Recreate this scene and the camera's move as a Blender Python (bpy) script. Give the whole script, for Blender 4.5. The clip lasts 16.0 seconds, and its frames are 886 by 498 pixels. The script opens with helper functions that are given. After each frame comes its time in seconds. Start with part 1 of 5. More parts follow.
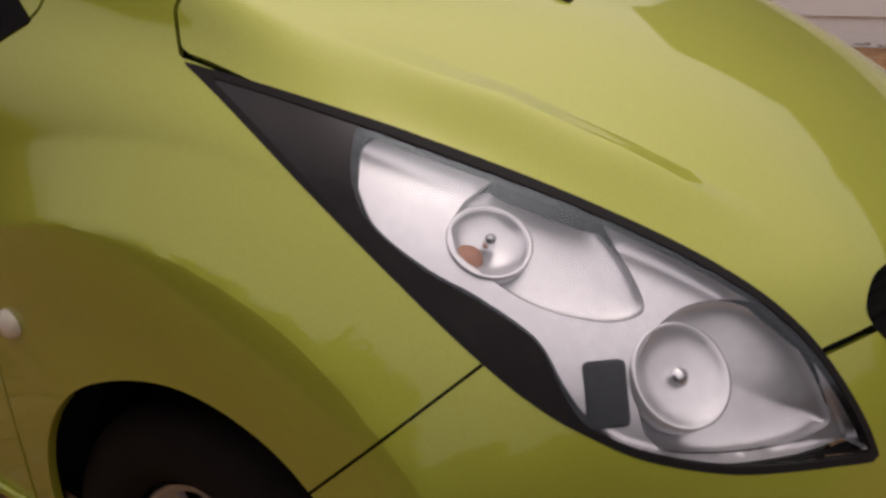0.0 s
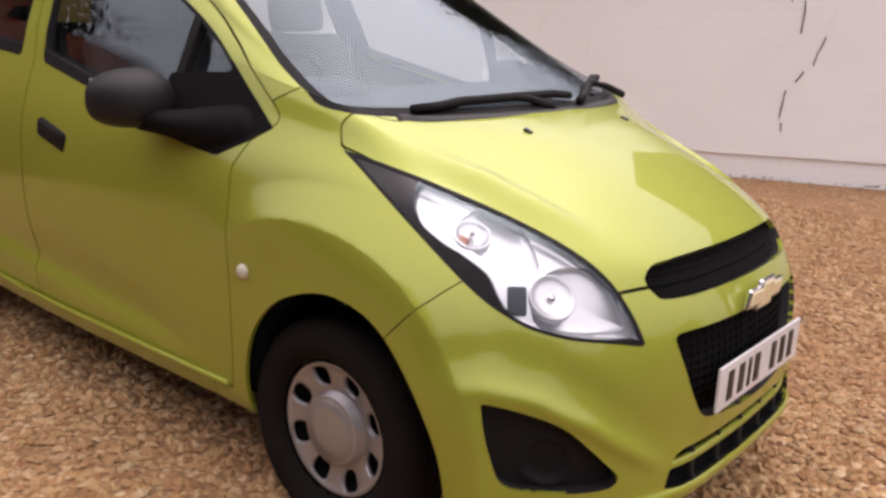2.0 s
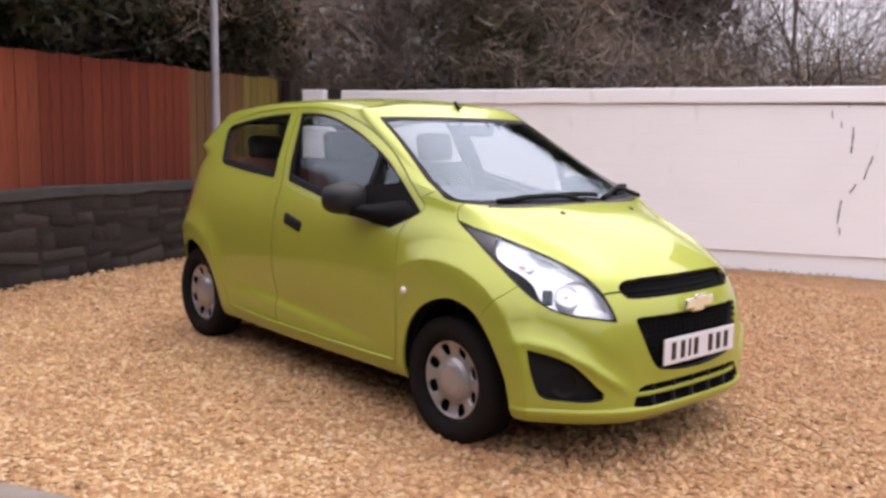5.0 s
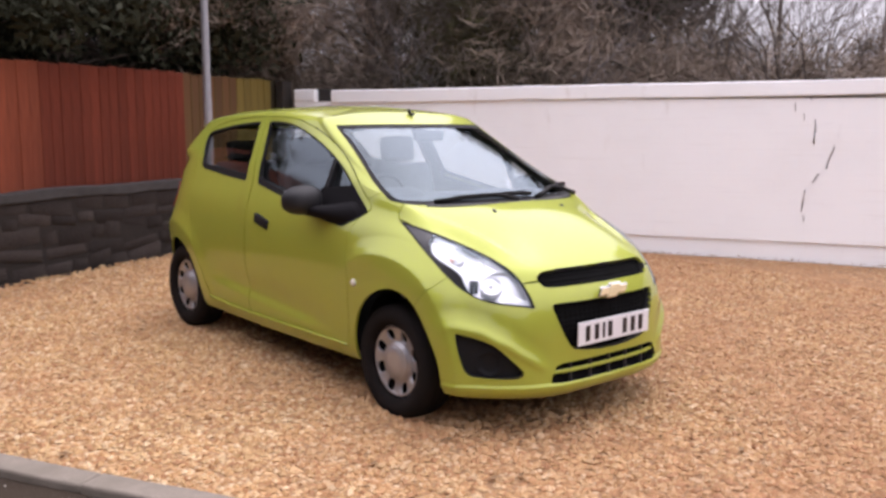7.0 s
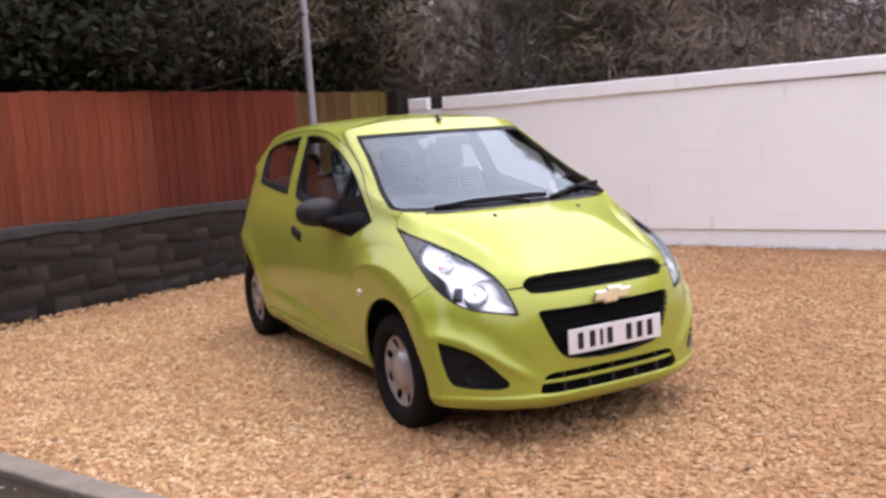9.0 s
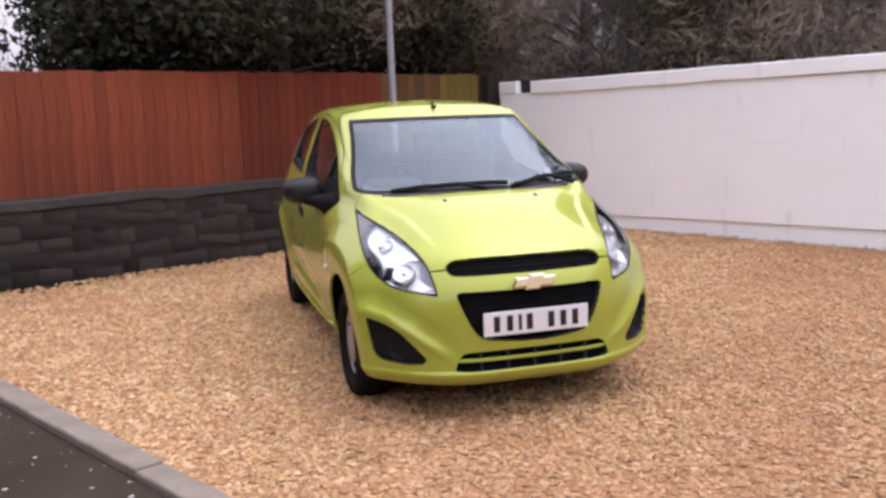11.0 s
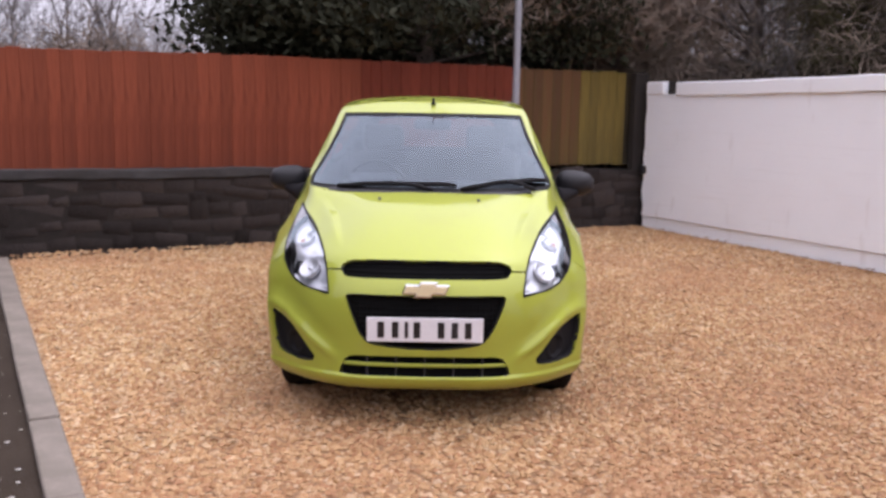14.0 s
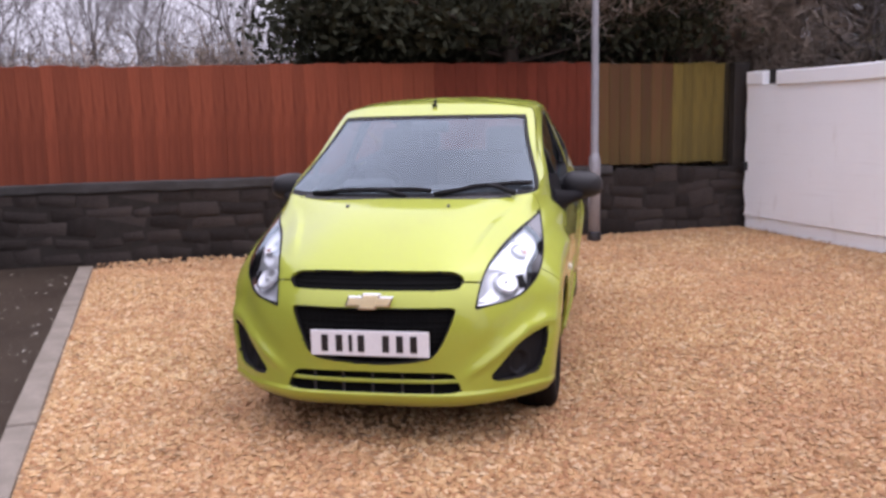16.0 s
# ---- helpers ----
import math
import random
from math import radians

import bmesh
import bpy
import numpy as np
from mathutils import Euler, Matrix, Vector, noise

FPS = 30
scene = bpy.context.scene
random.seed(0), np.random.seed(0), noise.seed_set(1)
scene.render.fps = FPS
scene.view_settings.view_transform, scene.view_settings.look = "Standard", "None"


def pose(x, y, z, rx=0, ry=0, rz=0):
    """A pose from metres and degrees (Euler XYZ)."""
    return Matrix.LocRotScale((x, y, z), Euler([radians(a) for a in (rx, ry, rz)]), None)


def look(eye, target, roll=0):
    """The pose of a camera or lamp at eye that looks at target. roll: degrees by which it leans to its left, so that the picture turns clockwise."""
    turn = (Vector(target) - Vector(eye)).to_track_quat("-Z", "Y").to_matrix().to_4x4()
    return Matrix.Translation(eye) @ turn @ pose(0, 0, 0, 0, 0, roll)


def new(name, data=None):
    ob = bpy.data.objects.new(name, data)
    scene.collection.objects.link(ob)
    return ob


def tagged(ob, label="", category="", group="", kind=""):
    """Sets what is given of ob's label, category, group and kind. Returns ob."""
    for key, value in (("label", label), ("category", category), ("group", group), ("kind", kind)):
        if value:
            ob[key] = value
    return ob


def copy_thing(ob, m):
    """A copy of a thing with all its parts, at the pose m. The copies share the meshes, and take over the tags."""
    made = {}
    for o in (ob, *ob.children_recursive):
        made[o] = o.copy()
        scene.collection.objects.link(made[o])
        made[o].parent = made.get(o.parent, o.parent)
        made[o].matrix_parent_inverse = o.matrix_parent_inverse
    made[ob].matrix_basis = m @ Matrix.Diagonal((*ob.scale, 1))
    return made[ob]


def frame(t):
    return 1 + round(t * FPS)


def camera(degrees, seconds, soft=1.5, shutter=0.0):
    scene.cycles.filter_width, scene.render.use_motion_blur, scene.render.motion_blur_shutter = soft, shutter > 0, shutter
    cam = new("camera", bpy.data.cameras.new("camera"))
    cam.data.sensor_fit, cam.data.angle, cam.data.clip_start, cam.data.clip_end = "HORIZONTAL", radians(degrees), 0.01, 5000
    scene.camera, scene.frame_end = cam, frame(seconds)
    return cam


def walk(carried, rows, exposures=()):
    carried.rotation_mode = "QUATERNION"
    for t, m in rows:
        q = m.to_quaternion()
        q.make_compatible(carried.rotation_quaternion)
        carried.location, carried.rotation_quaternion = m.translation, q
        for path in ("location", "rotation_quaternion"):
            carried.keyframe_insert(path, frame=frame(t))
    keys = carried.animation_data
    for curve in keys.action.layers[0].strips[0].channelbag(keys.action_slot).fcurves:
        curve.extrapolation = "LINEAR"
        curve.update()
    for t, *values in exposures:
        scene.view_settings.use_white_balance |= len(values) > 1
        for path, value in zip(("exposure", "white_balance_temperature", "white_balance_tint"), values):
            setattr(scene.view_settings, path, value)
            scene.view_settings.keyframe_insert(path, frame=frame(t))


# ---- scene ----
cam = camera(53.0, 16.0, 3.0)
PATH = [
    (0, (0.738, -1.296, 1.115), (-0.305, 0.224, 0.341), -0.0),
    (0.5, (0.87, -1.465, 1.178), (-0.158, 0.082, 0.436), 2.1),
    (1, (1.123, -1.676, 1.211), (-0.031, -0.184, 0.547), 2.6),
    (1.5, (1.3, -1.873, 1.238), (0.096, -0.385, 0.658), 2.9),
    (2, (1.485, -2.115, 1.26), (0.255, -0.626, 0.741), 2.5),
    (2.5, (1.709, -2.315, 1.288), (0.455, -0.829, 0.821), 2.5),
    (3, (1.973, -2.531, 1.319), (0.642, -1.097, 0.903), 2.5),
    (3.5, (2.202, -2.796, 1.327), (0.837, -1.375, 0.987), 2.7),
    (4, (2.407, -2.974, 1.316), (1.011, -1.578, 0.993), 3.5),
    (4.2, (2.531, -3.047, 1.311), (1.104, -1.678, 1.007), 3.3),
    (6.3, (3.176, -3.405, 1.38), (1.663, -2.121, 1.125), -0.2),
    (6.5, (3.274, -3.39, 1.404), (1.761, -2.111, 1.132), 0.3),
    (7, (3.421, -3.307, 1.414), (1.909, -2.028, 1.131), 0.1),
    (7.5, (3.524, -3.132, 1.399), (1.971, -1.912, 1.08), -0.3),
    (8, (3.607, -2.962, 1.425), (2.022, -1.785, 1.107), -1.2),
    (8.2, (3.662, -2.858, 1.407), (2.029, -1.745, 1.097), -2.1),
    (10.3, (4.336, -1.911, 1.394), (2.494, -1.187, 1.106), -1.5),
    (10.5, (4.422, -1.817, 1.399), (2.564, -1.144, 1.092), -1.2),
    (11, (4.515, -1.551, 1.386), (2.618, -0.986, 1.095), -2.2),
    (11.5, (4.564, -1.274, 1.375), (2.657, -0.745, 1.084), -0.2),
    (12, (4.665, -0.965, 1.394), (2.723, -0.597, 1.086), -1.4),
    (12.5, (4.688, -0.689, 1.403), (2.726, -0.437, 1.108), -0.6),
    (13, (4.646, -0.435, 1.386), (2.668, -0.313, 1.117), -0.4),
    (13.5, (4.617, -0.217, 1.399), (2.641, -0.118, 1.107), 0.5),
    (14, (4.642, 0.076, 1.409), (2.665, 0.075, 1.104), 1.0),
    (14.5, (4.614, 0.291, 1.409), (2.642, 0.153, 1.106), 0.7),
    (15, (4.52, 0.501, 1.397), (2.551, 0.295, 1.114), 1.0),
    (15.5, (4.433, 0.708, 1.392), (2.473, 0.44, 1.094), -0.2),
    (16, (4.338, 1.001, 1.403), (2.395, 0.633, 1.104), -1.2),
]
EXPOSURES = [(0.0, -0.50, 7450, 22), (1.0, 0.05, 7300, 21), (2.0, 0.42, 6950, 20.5), (3.0, 0.58, 6750, 20), (4.0, 0.71, 6600, 20), (7.0, 0.78, 6400, 19.5), (11.0, 0.70, 6220, 20.3), (14.0, 0.61, 6140, 21), (16.0, 0.67, 6060, 22.5)]
walk(cam, [(t, look(eye, target, roll)) for t, eye, target, roll in PATH], EXPOSURES)

# ---- daylight: bright overcast, a weak broad sun behind the cloud ----
SUN_UP, SUN_ROUND = 68.0, 352.0
world = bpy.data.worlds.new("sky")
scene.world = world
world.use_nodes = True
wn, wl = world.node_tree.nodes, world.node_tree.links
wn.clear()
w_out, w_bg = wn.new("ShaderNodeOutputWorld"), wn.new("ShaderNodeBackground")
w_sky, w_hue, w_mix = wn.new("ShaderNodeTexSky"), wn.new("ShaderNodeHueSaturation"), wn.new("ShaderNodeMix")
w_sky.sky_type, w_sky.sun_disc = "NISHITA", False
w_sky.sun_elevation, w_sky.sun_rotation = radians(SUN_UP), radians(SUN_ROUND)
w_sky.air_density, w_sky.dust_density, w_sky.ozone_density = 1.0, 6.0, 1.0
w_hue.inputs["Saturation"].default_value = 0.22
# cloud cover evens the sky out
w_mix.data_type = "RGBA"
w_mix.inputs["Factor"].default_value = 0.74
w_mix.inputs[7].default_value = (9.6, 9.4, 10.1, 1)
w_bg.inputs["Strength"].default_value = 0.135
wl.new(w_sky.outputs["Color"], w_hue.inputs["Color"])
wl.new(w_hue.outputs["Color"], w_mix.inputs[6])
# an overcast sky is brightest overhead
w_tc, w_sep, w_up, w_mul = wn.new("ShaderNodeTexCoord"), wn.new("ShaderNodeSeparateXYZ"), wn.new("ShaderNodeMapRange"), wn.new("ShaderNodeVectorMath")
w_up.inputs["From Min"].default_value, w_up.inputs["From Max"].default_value = 0.0, 0.72
w_up.inputs["To Min"].default_value, w_up.inputs["To Max"].default_value = 0.44, 1.27
w_mul.operation = "SCALE"
wl.new(w_tc.outputs["Generated"], w_sep.inputs["Vector"])
wl.new(w_sep.outputs["Z"], w_up.inputs["Value"])
wl.new(w_mix.outputs[2], w_mul.inputs[0])
wl.new(w_up.outputs["Result"], w_mul.inputs["Scale"])
wl.new(w_mul.outputs["Vector"], w_bg.inputs["Color"])
wl.new(w_bg.outputs["Background"], w_out.inputs["Surface"])
sun = new("sun", bpy.data.lights.new("sun", "SUN"))
sun.data.energy, sun.data.angle, sun.data.color = 0.22, radians(80), (1.0, 0.95, 0.90)
sun.rotation_euler = Euler((radians(90 - SUN_UP), 0, radians(180 - SUN_ROUND)))


# ---- materials ----
def nodes_of(name):
    m = bpy.data.materials.new(name)
    m.use_nodes = True
    return m, m.node_tree.nodes, m.node_tree.links, m.node_tree.nodes["Principled BSDF"]


def mixed(n, l, fac, a, b):
    """A colour mix; fac, a and b are sockets or values."""
    x = n.new("ShaderNodeMix")
    x.data_type = "RGBA"
    for slot, v in ((0, fac), (6, a), (7, b)):
        if isinstance(v, bpy.types.NodeSocket):
            l.new(v, x.inputs[slot])
        elif slot == 0:
            x.inputs[0].default_value = v
        else:
            x.inputs[slot].default_value = (*v, 1)
    return x.outputs[2]


def noise_tex(n, l, scale, detail=4.0, rough=0.55, stretch=None):
    tc, t = n.new("ShaderNodeTexCoord"), n.new("ShaderNodeTexNoise")
    t.inputs["Scale"].default_value, t.inputs["Detail"].default_value, t.inputs["Roughness"].default_value = scale, detail, rough
    if stretch:
        mp = n.new("ShaderNodeMapping")
        mp.inputs["Scale"].default_value = stretch
        l.new(tc.outputs["Object"], mp.inputs["Vector"])
        l.new(mp.outputs["Vector"], t.inputs["Vector"])
    else:
        l.new(tc.outputs["Object"], t.inputs["Vector"])
    return t.outputs["Fac"]


def ramp(n, l, src, lo, hi):
    r = n.new("ShaderNodeMapRange")
    r.inputs["From Min"].default_value, r.inputs["From Max"].default_value = lo, hi
    l.new(src, r.inputs["Value"])
    return r.outputs["Result"]


def bumped(n, l, bsdf, src, strength, dist):
    b = n.new("ShaderNodeBump")
    b.inputs["Strength"].default_value, b.inputs["Distance"].default_value = strength, dist
    l.new(src, b.inputs["Height"])
    l.new(b.outputs["Normal"], bsdf.inputs["Normal"])
    return b


def surface(name, col, col2=None, rough=0.6, metal=0.0, scale=12.0, fine=90.0, bump=0.0, dist=0.004, stretch=None, spread=0.0, coat=0.0, spec=0.5):
    """A plain worn surface: two colours mixed by coarse noise, dulled by fine noise, with slight relief; spread varies it from piece to piece."""
    m, n, l, b = nodes_of(name)
    col2 = col2 or tuple(c * 0.8 for c in col)
    big, small = noise_tex(n, l, scale, stretch=stretch), noise_tex(n, l, fine, 3.0, stretch=stretch)
    c = mixed(n, l, ramp(n, l, big, 0.35, 0.65), col, col2)
    c = mixed(n, l, ramp(n, l, small, 0.2, 0.8), c, tuple(v * 0.9 for v in col2))
    if spread:
        info, hsv, add = n.new("ShaderNodeObjectInfo"), n.new("ShaderNodeHueSaturation"), n.new("ShaderNodeMapRange")
        add.inputs["To Min"].default_value, add.inputs["To Max"].default_value = 1 - spread, 1 + spread
        l.new(info.outputs["Random"], add.inputs["Value"])
        l.new(add.outputs["Result"], hsv.inputs["Value"])
        l.new(c, hsv.inputs["Color"])
        c = hsv.outputs["Color"]
    l.new(c, b.inputs["Base Color"])
    r = n.new("ShaderNodeMapRange")
    r.inputs["To Min"].default_value, r.inputs["To Max"].default_value = max(rough - 0.08, 0.02), min(rough + 0.08, 1)
    l.new(big, r.inputs["Value"])
    l.new(r.outputs["Result"], b.inputs["Roughness"])
    b.inputs["Metallic"].default_value, b.inputs["Coat Weight"].default_value = metal, coat
    b.inputs["Specular IOR Level"].default_value = spec
    if bump:
        bumped(n, l, b, small, bump, dist)
    return m


def paint_material():
    m, n, l, b = nodes_of("lime_metallic_paint")
    flake, dirt = noise_tex(n, l, 900.0, 1.0), noise_tex(n, l, 3.0, 5.0)
    c = mixed(n, l, ramp(n, l, flake, 0.3, 0.7), (0.330, 0.372, 0.034), (0.400, 0.446, 0.048))
    c = mixed(n, l, ramp(n, l, dirt, 0.55, 1.1), c, (0.32, 0.33, 0.045))
    l.new(c, b.inputs["Base Color"])
    b.inputs["Metallic"].default_value, b.inputs["Roughness"].default_value = 0.42, 0.58
    b.inputs["Coat Weight"].default_value, b.inputs["Coat Roughness"].default_value, b.inputs["Coat IOR"].default_value = 1.0, 0.05, 1.47
    return m


def glass_material(name, tint, gloss=1.0, steep=2.8, face=0.08):
    """Thin glass: what is behind it shows through, tinted, and it mirrors more at a glance."""
    m, n, l, b = nodes_of(name)
    out = n["Material Output"]
    n.remove(b)
    t, g, f, mx = n.new("ShaderNodeBsdfTransparent"), n.new("ShaderNodeBsdfGlossy"), n.new("ShaderNodeLayerWeight"), n.new("ShaderNodeMixShader")
    pw, mul = n.new("ShaderNodeMath"), n.new("ShaderNodeMath")
    pw.operation, mul.operation = "POWER", "MULTIPLY_ADD"
    pw.inputs[1].default_value, mul.inputs[1].default_value, mul.inputs[2].default_value = steep, 0.88, face
    t.inputs["Color"].default_value = (*tint, 1)
    g.inputs["Roughness"].default_value, g.inputs["Color"].default_value = 0.01, (gloss * 0.78, gloss * 0.91, gloss, 1)
    f.inputs["Blend"].default_value = 0.5
    l.new(f.outputs["Facing"], pw.inputs[0])
    l.new(pw.outputs["Value"], mul.inputs[0])
    l.new(mul.outputs["Value"], mx.inputs["Fac"])
    l.new(t.outputs["BSDF"], mx.inputs[1])
    l.new(g.outputs["BSDF"], mx.inputs[2])
    l.new(mx.outputs["Shader"], out.inputs["Surface"])
    return m


def gloss_black(name):
    """Faintly dusty black behind clear plastic, which mirrors more at a glance."""
    m, n, l, b = nodes_of(name)
    l.new(mixed(n, l, ramp(n, l, noise_tex(n, l, 30.0), 0.4, 0.9), (0.006, 0.005, 0.006), (0.014, 0.012, 0.012)), b.inputs["Base Color"])
    b.inputs["Roughness"].default_value, b.inputs["Specular IOR Level"].default_value = 0.10, 0.15
    g, f, mx, pw = n.new("ShaderNodeBsdfGlossy"), n.new("ShaderNodeLayerWeight"), n.new("ShaderNodeMixShader"), n.new("ShaderNodeMath")
    pw.operation = "POWER"
    pw.inputs[1].default_value, f.inputs["Blend"].default_value = 2.6, 0.5
    g.inputs["Roughness"].default_value, g.inputs["Color"].default_value = 0.05, (0.92, 0.92, 0.95, 1)
    l.new(f.outputs["Facing"], pw.inputs[0])
    l.new(pw.outputs["Value"], mx.inputs["Fac"])
    l.new(b.outputs["BSDF"], mx.inputs[1])
    l.new(g.outputs["BSDF"], mx.inputs[2])
    l.new(mx.outputs["Shader"], n["Material Output"].inputs["Surface"])
    return m


def stone_mix(n, l, scale, fac_out=False):
    """Colours of mixed yellow, tan, cream and brown shingle in cells."""
    tc, v = n.new("ShaderNodeTexCoord"), n.new("ShaderNodeTexVoronoi")
    v.inputs["Scale"].default_value = scale
    l.new(tc.outputs["Object"], v.inputs["Vector"])
    sep = n.new("ShaderNodeSeparateColor")
    l.new(v.outputs["Color"], sep.inputs["Color"])
    cr = n.new("ShaderNodeValToRGB")
    stops = ((0.0, (0.34, 0.152, 0.057)), (0.25, (0.475, 0.26, 0.105)), (0.5, (0.59, 0.36, 0.165)), (0.75, (0.68, 0.46, 0.24)), (1.0, (0.79, 0.64, 0.42)))
    while len(cr.color_ramp.elements) < len(stops):
        cr.color_ramp.elements.new(0.5)
    for e, (p, c) in zip(cr.color_ramp.elements, stops):
        e.position, e.color = p, (*c, 1)
    l.new(sep.outputs["Red"], cr.inputs["Fac"])
    return cr.outputs["Color"], v.outputs["Distance"]


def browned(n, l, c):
    """Shingle multiplied darker and browner towards +x and +y, in an uneven patch."""
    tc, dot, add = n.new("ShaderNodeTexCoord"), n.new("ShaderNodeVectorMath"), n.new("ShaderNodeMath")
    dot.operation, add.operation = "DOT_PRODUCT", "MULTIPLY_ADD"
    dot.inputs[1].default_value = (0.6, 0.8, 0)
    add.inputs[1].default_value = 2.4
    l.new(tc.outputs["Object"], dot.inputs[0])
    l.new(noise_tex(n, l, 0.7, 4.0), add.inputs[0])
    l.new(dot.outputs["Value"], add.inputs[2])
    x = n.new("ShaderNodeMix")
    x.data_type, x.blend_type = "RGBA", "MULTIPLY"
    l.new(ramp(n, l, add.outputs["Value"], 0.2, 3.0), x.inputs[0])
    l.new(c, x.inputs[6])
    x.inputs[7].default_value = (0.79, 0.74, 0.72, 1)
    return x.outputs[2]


def gravel_material():
    m, n, l, b = nodes_of("golden_shingle_bed")
    c, d = stone_mix(n, l, 44.0)
    patch = noise_tex(n, l, 5.0, 6.0, 0.7)
    c = mixed(n, l, ramp(n, l, noise_tex(n, l, 0.8, 3.0), 0.40, 0.9), c, (0.46, 0.24, 0.115))
    c = mixed(n, l, ramp(n, l, d, 0.28, 0.75), c, (0.30, 0.175, 0.09))
    c2 = n.new("ShaderNodeHueSaturation")
    l.new(c, c2.inputs["Color"])
    r = n.new("ShaderNodeMapRange")
    r.inputs["To Min"].default_value, r.inputs["To Max"].default_value = 0.60, 1.28
    l.new(patch, r.inputs["Value"])
    l.new(r.outputs["Result"], c2.inputs["Value"])
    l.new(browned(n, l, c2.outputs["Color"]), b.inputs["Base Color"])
    b.inputs["Roughness"].default_value, b.inputs["Specular IOR Level"].default_value = 0.85, 0.3
    inv = n.new("ShaderNodeMath")
    inv.operation = "SUBTRACT"
    inv.inputs[0].default_value = 1.0
    l.new(d, inv.inputs[1])
    bumped(n, l, b, inv.outputs["Value"], 0.9, 0.012)
    return m


def pebble_material():
    m, n, l, b = nodes_of("golden_shingle_stone")
    g, cr = n.new("ShaderNodeNewGeometry"), n.new("ShaderNodeValToRGB")
    stops = ((0.0, (0.36, 0.175, 0.075)), (0.2, (0.44, 0.245, 0.105)), (0.5, (0.545, 0.345, 0.150)), (0.8, (0.65, 0.455, 0.228)), (1.0, (0.74, 0.575, 0.36)))
    while len(cr.color_ramp.elements) < len(stops):
        cr.color_ramp.elements.new(0.5)
    for e, (p, c) in zip(cr.color_ramp.elements, stops):
        e.position, e.color = p, (*c, 1)
    l.new(g.outputs["Random Per Island"], cr.inputs["Fac"])
    c = mixed(n, l, ramp(n, l, noise_tex(n, l, 160.0), 0.4, 0.9), cr.outputs["Color"], (0.38, 0.21, 0.10))
    c = mixed(n, l, ramp(n, l, noise_tex(n, l, 0.8, 3.0), 0.40, 0.9), c, (0.46, 0.24, 0.115))
    hsv, r = n.new("ShaderNodeHueSaturation"), n.new("ShaderNodeMapRange")
    r.inputs["To Min"].default_value, r.inputs["To Max"].default_value = 0.60, 1.28
    l.new(noise_tex(n, l, 5.0, 6.0, 0.7), r.inputs["Value"])
    l.new(r.outputs["Result"], hsv.inputs["Value"])
    l.new(c, hsv.inputs["Color"])
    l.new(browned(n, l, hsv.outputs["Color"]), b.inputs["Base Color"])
    b.inputs["Roughness"].default_value = 0.75
    return m


def asphalt_material():
    m, n, l, b = nodes_of("worn_asphalt")
    tc, v = n.new("ShaderNodeTexCoord"), n.new("ShaderNodeTexVoronoi")
    v.inputs["Scale"].default_value = 120.0
    l.new(tc.outputs["Object"], v.inputs["Vector"])
    c = mixed(n, l, ramp(n, l, noise_tex(n, l, 1.3, 6.0), 0.35, 0.7), (0.029, 0.020, 0.013), (0.048, 0.035, 0.024))
    c = mixed(n, l, ramp(n, l, noise_tex(n, l, 240.0, 2.0), 0.62, 0.75), c, (0.17, 0.15, 0.13))
    l.new(c, b.inputs["Base Color"])
    b.inputs["Roughness"].default_value, b.inputs["Specular IOR Level"].default_value = 0.9, 0.15
    bumped(n, l, b, v.outputs["Distance"], 0.5, 0.004)
    return m


def white_wall_material():
    m, n, l, b = nodes_of("white_painted_blockwork")
    tc, br = n.new("ShaderNodeTexCoord"), n.new("ShaderNodeTexBrick")
    br.inputs["Scale"].default_value = 1.0
    br.inputs["Brick Width"].default_value, br.inputs["Row Height"].default_value = 0.45, 0.225
    br.inputs["Mortar Size"].default_value, br.inputs["Mortar Smooth"].default_value = 0.006, 0.9
    mp = n.new("ShaderNodeMapping")
    mp.inputs["Rotation"].default_value = (radians(90), 0, 0)
    l.new(tc.outputs["Object"], mp.inputs["Vector"])
    l.new(mp.outputs["Vector"], br.inputs["Vector"])
    big, fine = noise_tex(n, l, 1.1, 6.0), noise_tex(n, l, 60.0, 5.0)
    c = mixed(n, l, ramp(n, l, big, 0.45, 0.85), (0.90, 0.915, 0.930), (0.85, 0.86, 0.87))
    c = mixed(n, l, ramp(n, l, noise_tex(n, l, 6.0, 6.0, stretch=(1, 1, 0.25)), 0.62, 1.0), c, (0.58, 0.54, 0.50))
    c = mixed(n, l, ramp(n, l, noise_tex(n, l, 5.0, 5.0, 0.7, stretch=(0.25, 1, 5.0)), 0.56, 1.2), c, (0.70, 0.69, 0.68))
    l.new(c, b.inputs["Base Color"])
    b.inputs["Roughness"].default_value = 0.8
    add = n.new("ShaderNodeMath")
    add.operation = "MULTIPLY_ADD"
    add.inputs[1].default_value = 0.15
    l.new(fine, add.inputs[0])
    inv = n.new("ShaderNodeMath")
    inv.operation = "SUBTRACT"
    inv.inputs[0].default_value = 1.0
    l.new(br.outputs["Fac"], inv.inputs[1])
    l.new(inv.outputs["Value"], add.inputs[2])
    bumped(n, l, b, add.outputs["Value"], 0.16, 0.006)
    return m


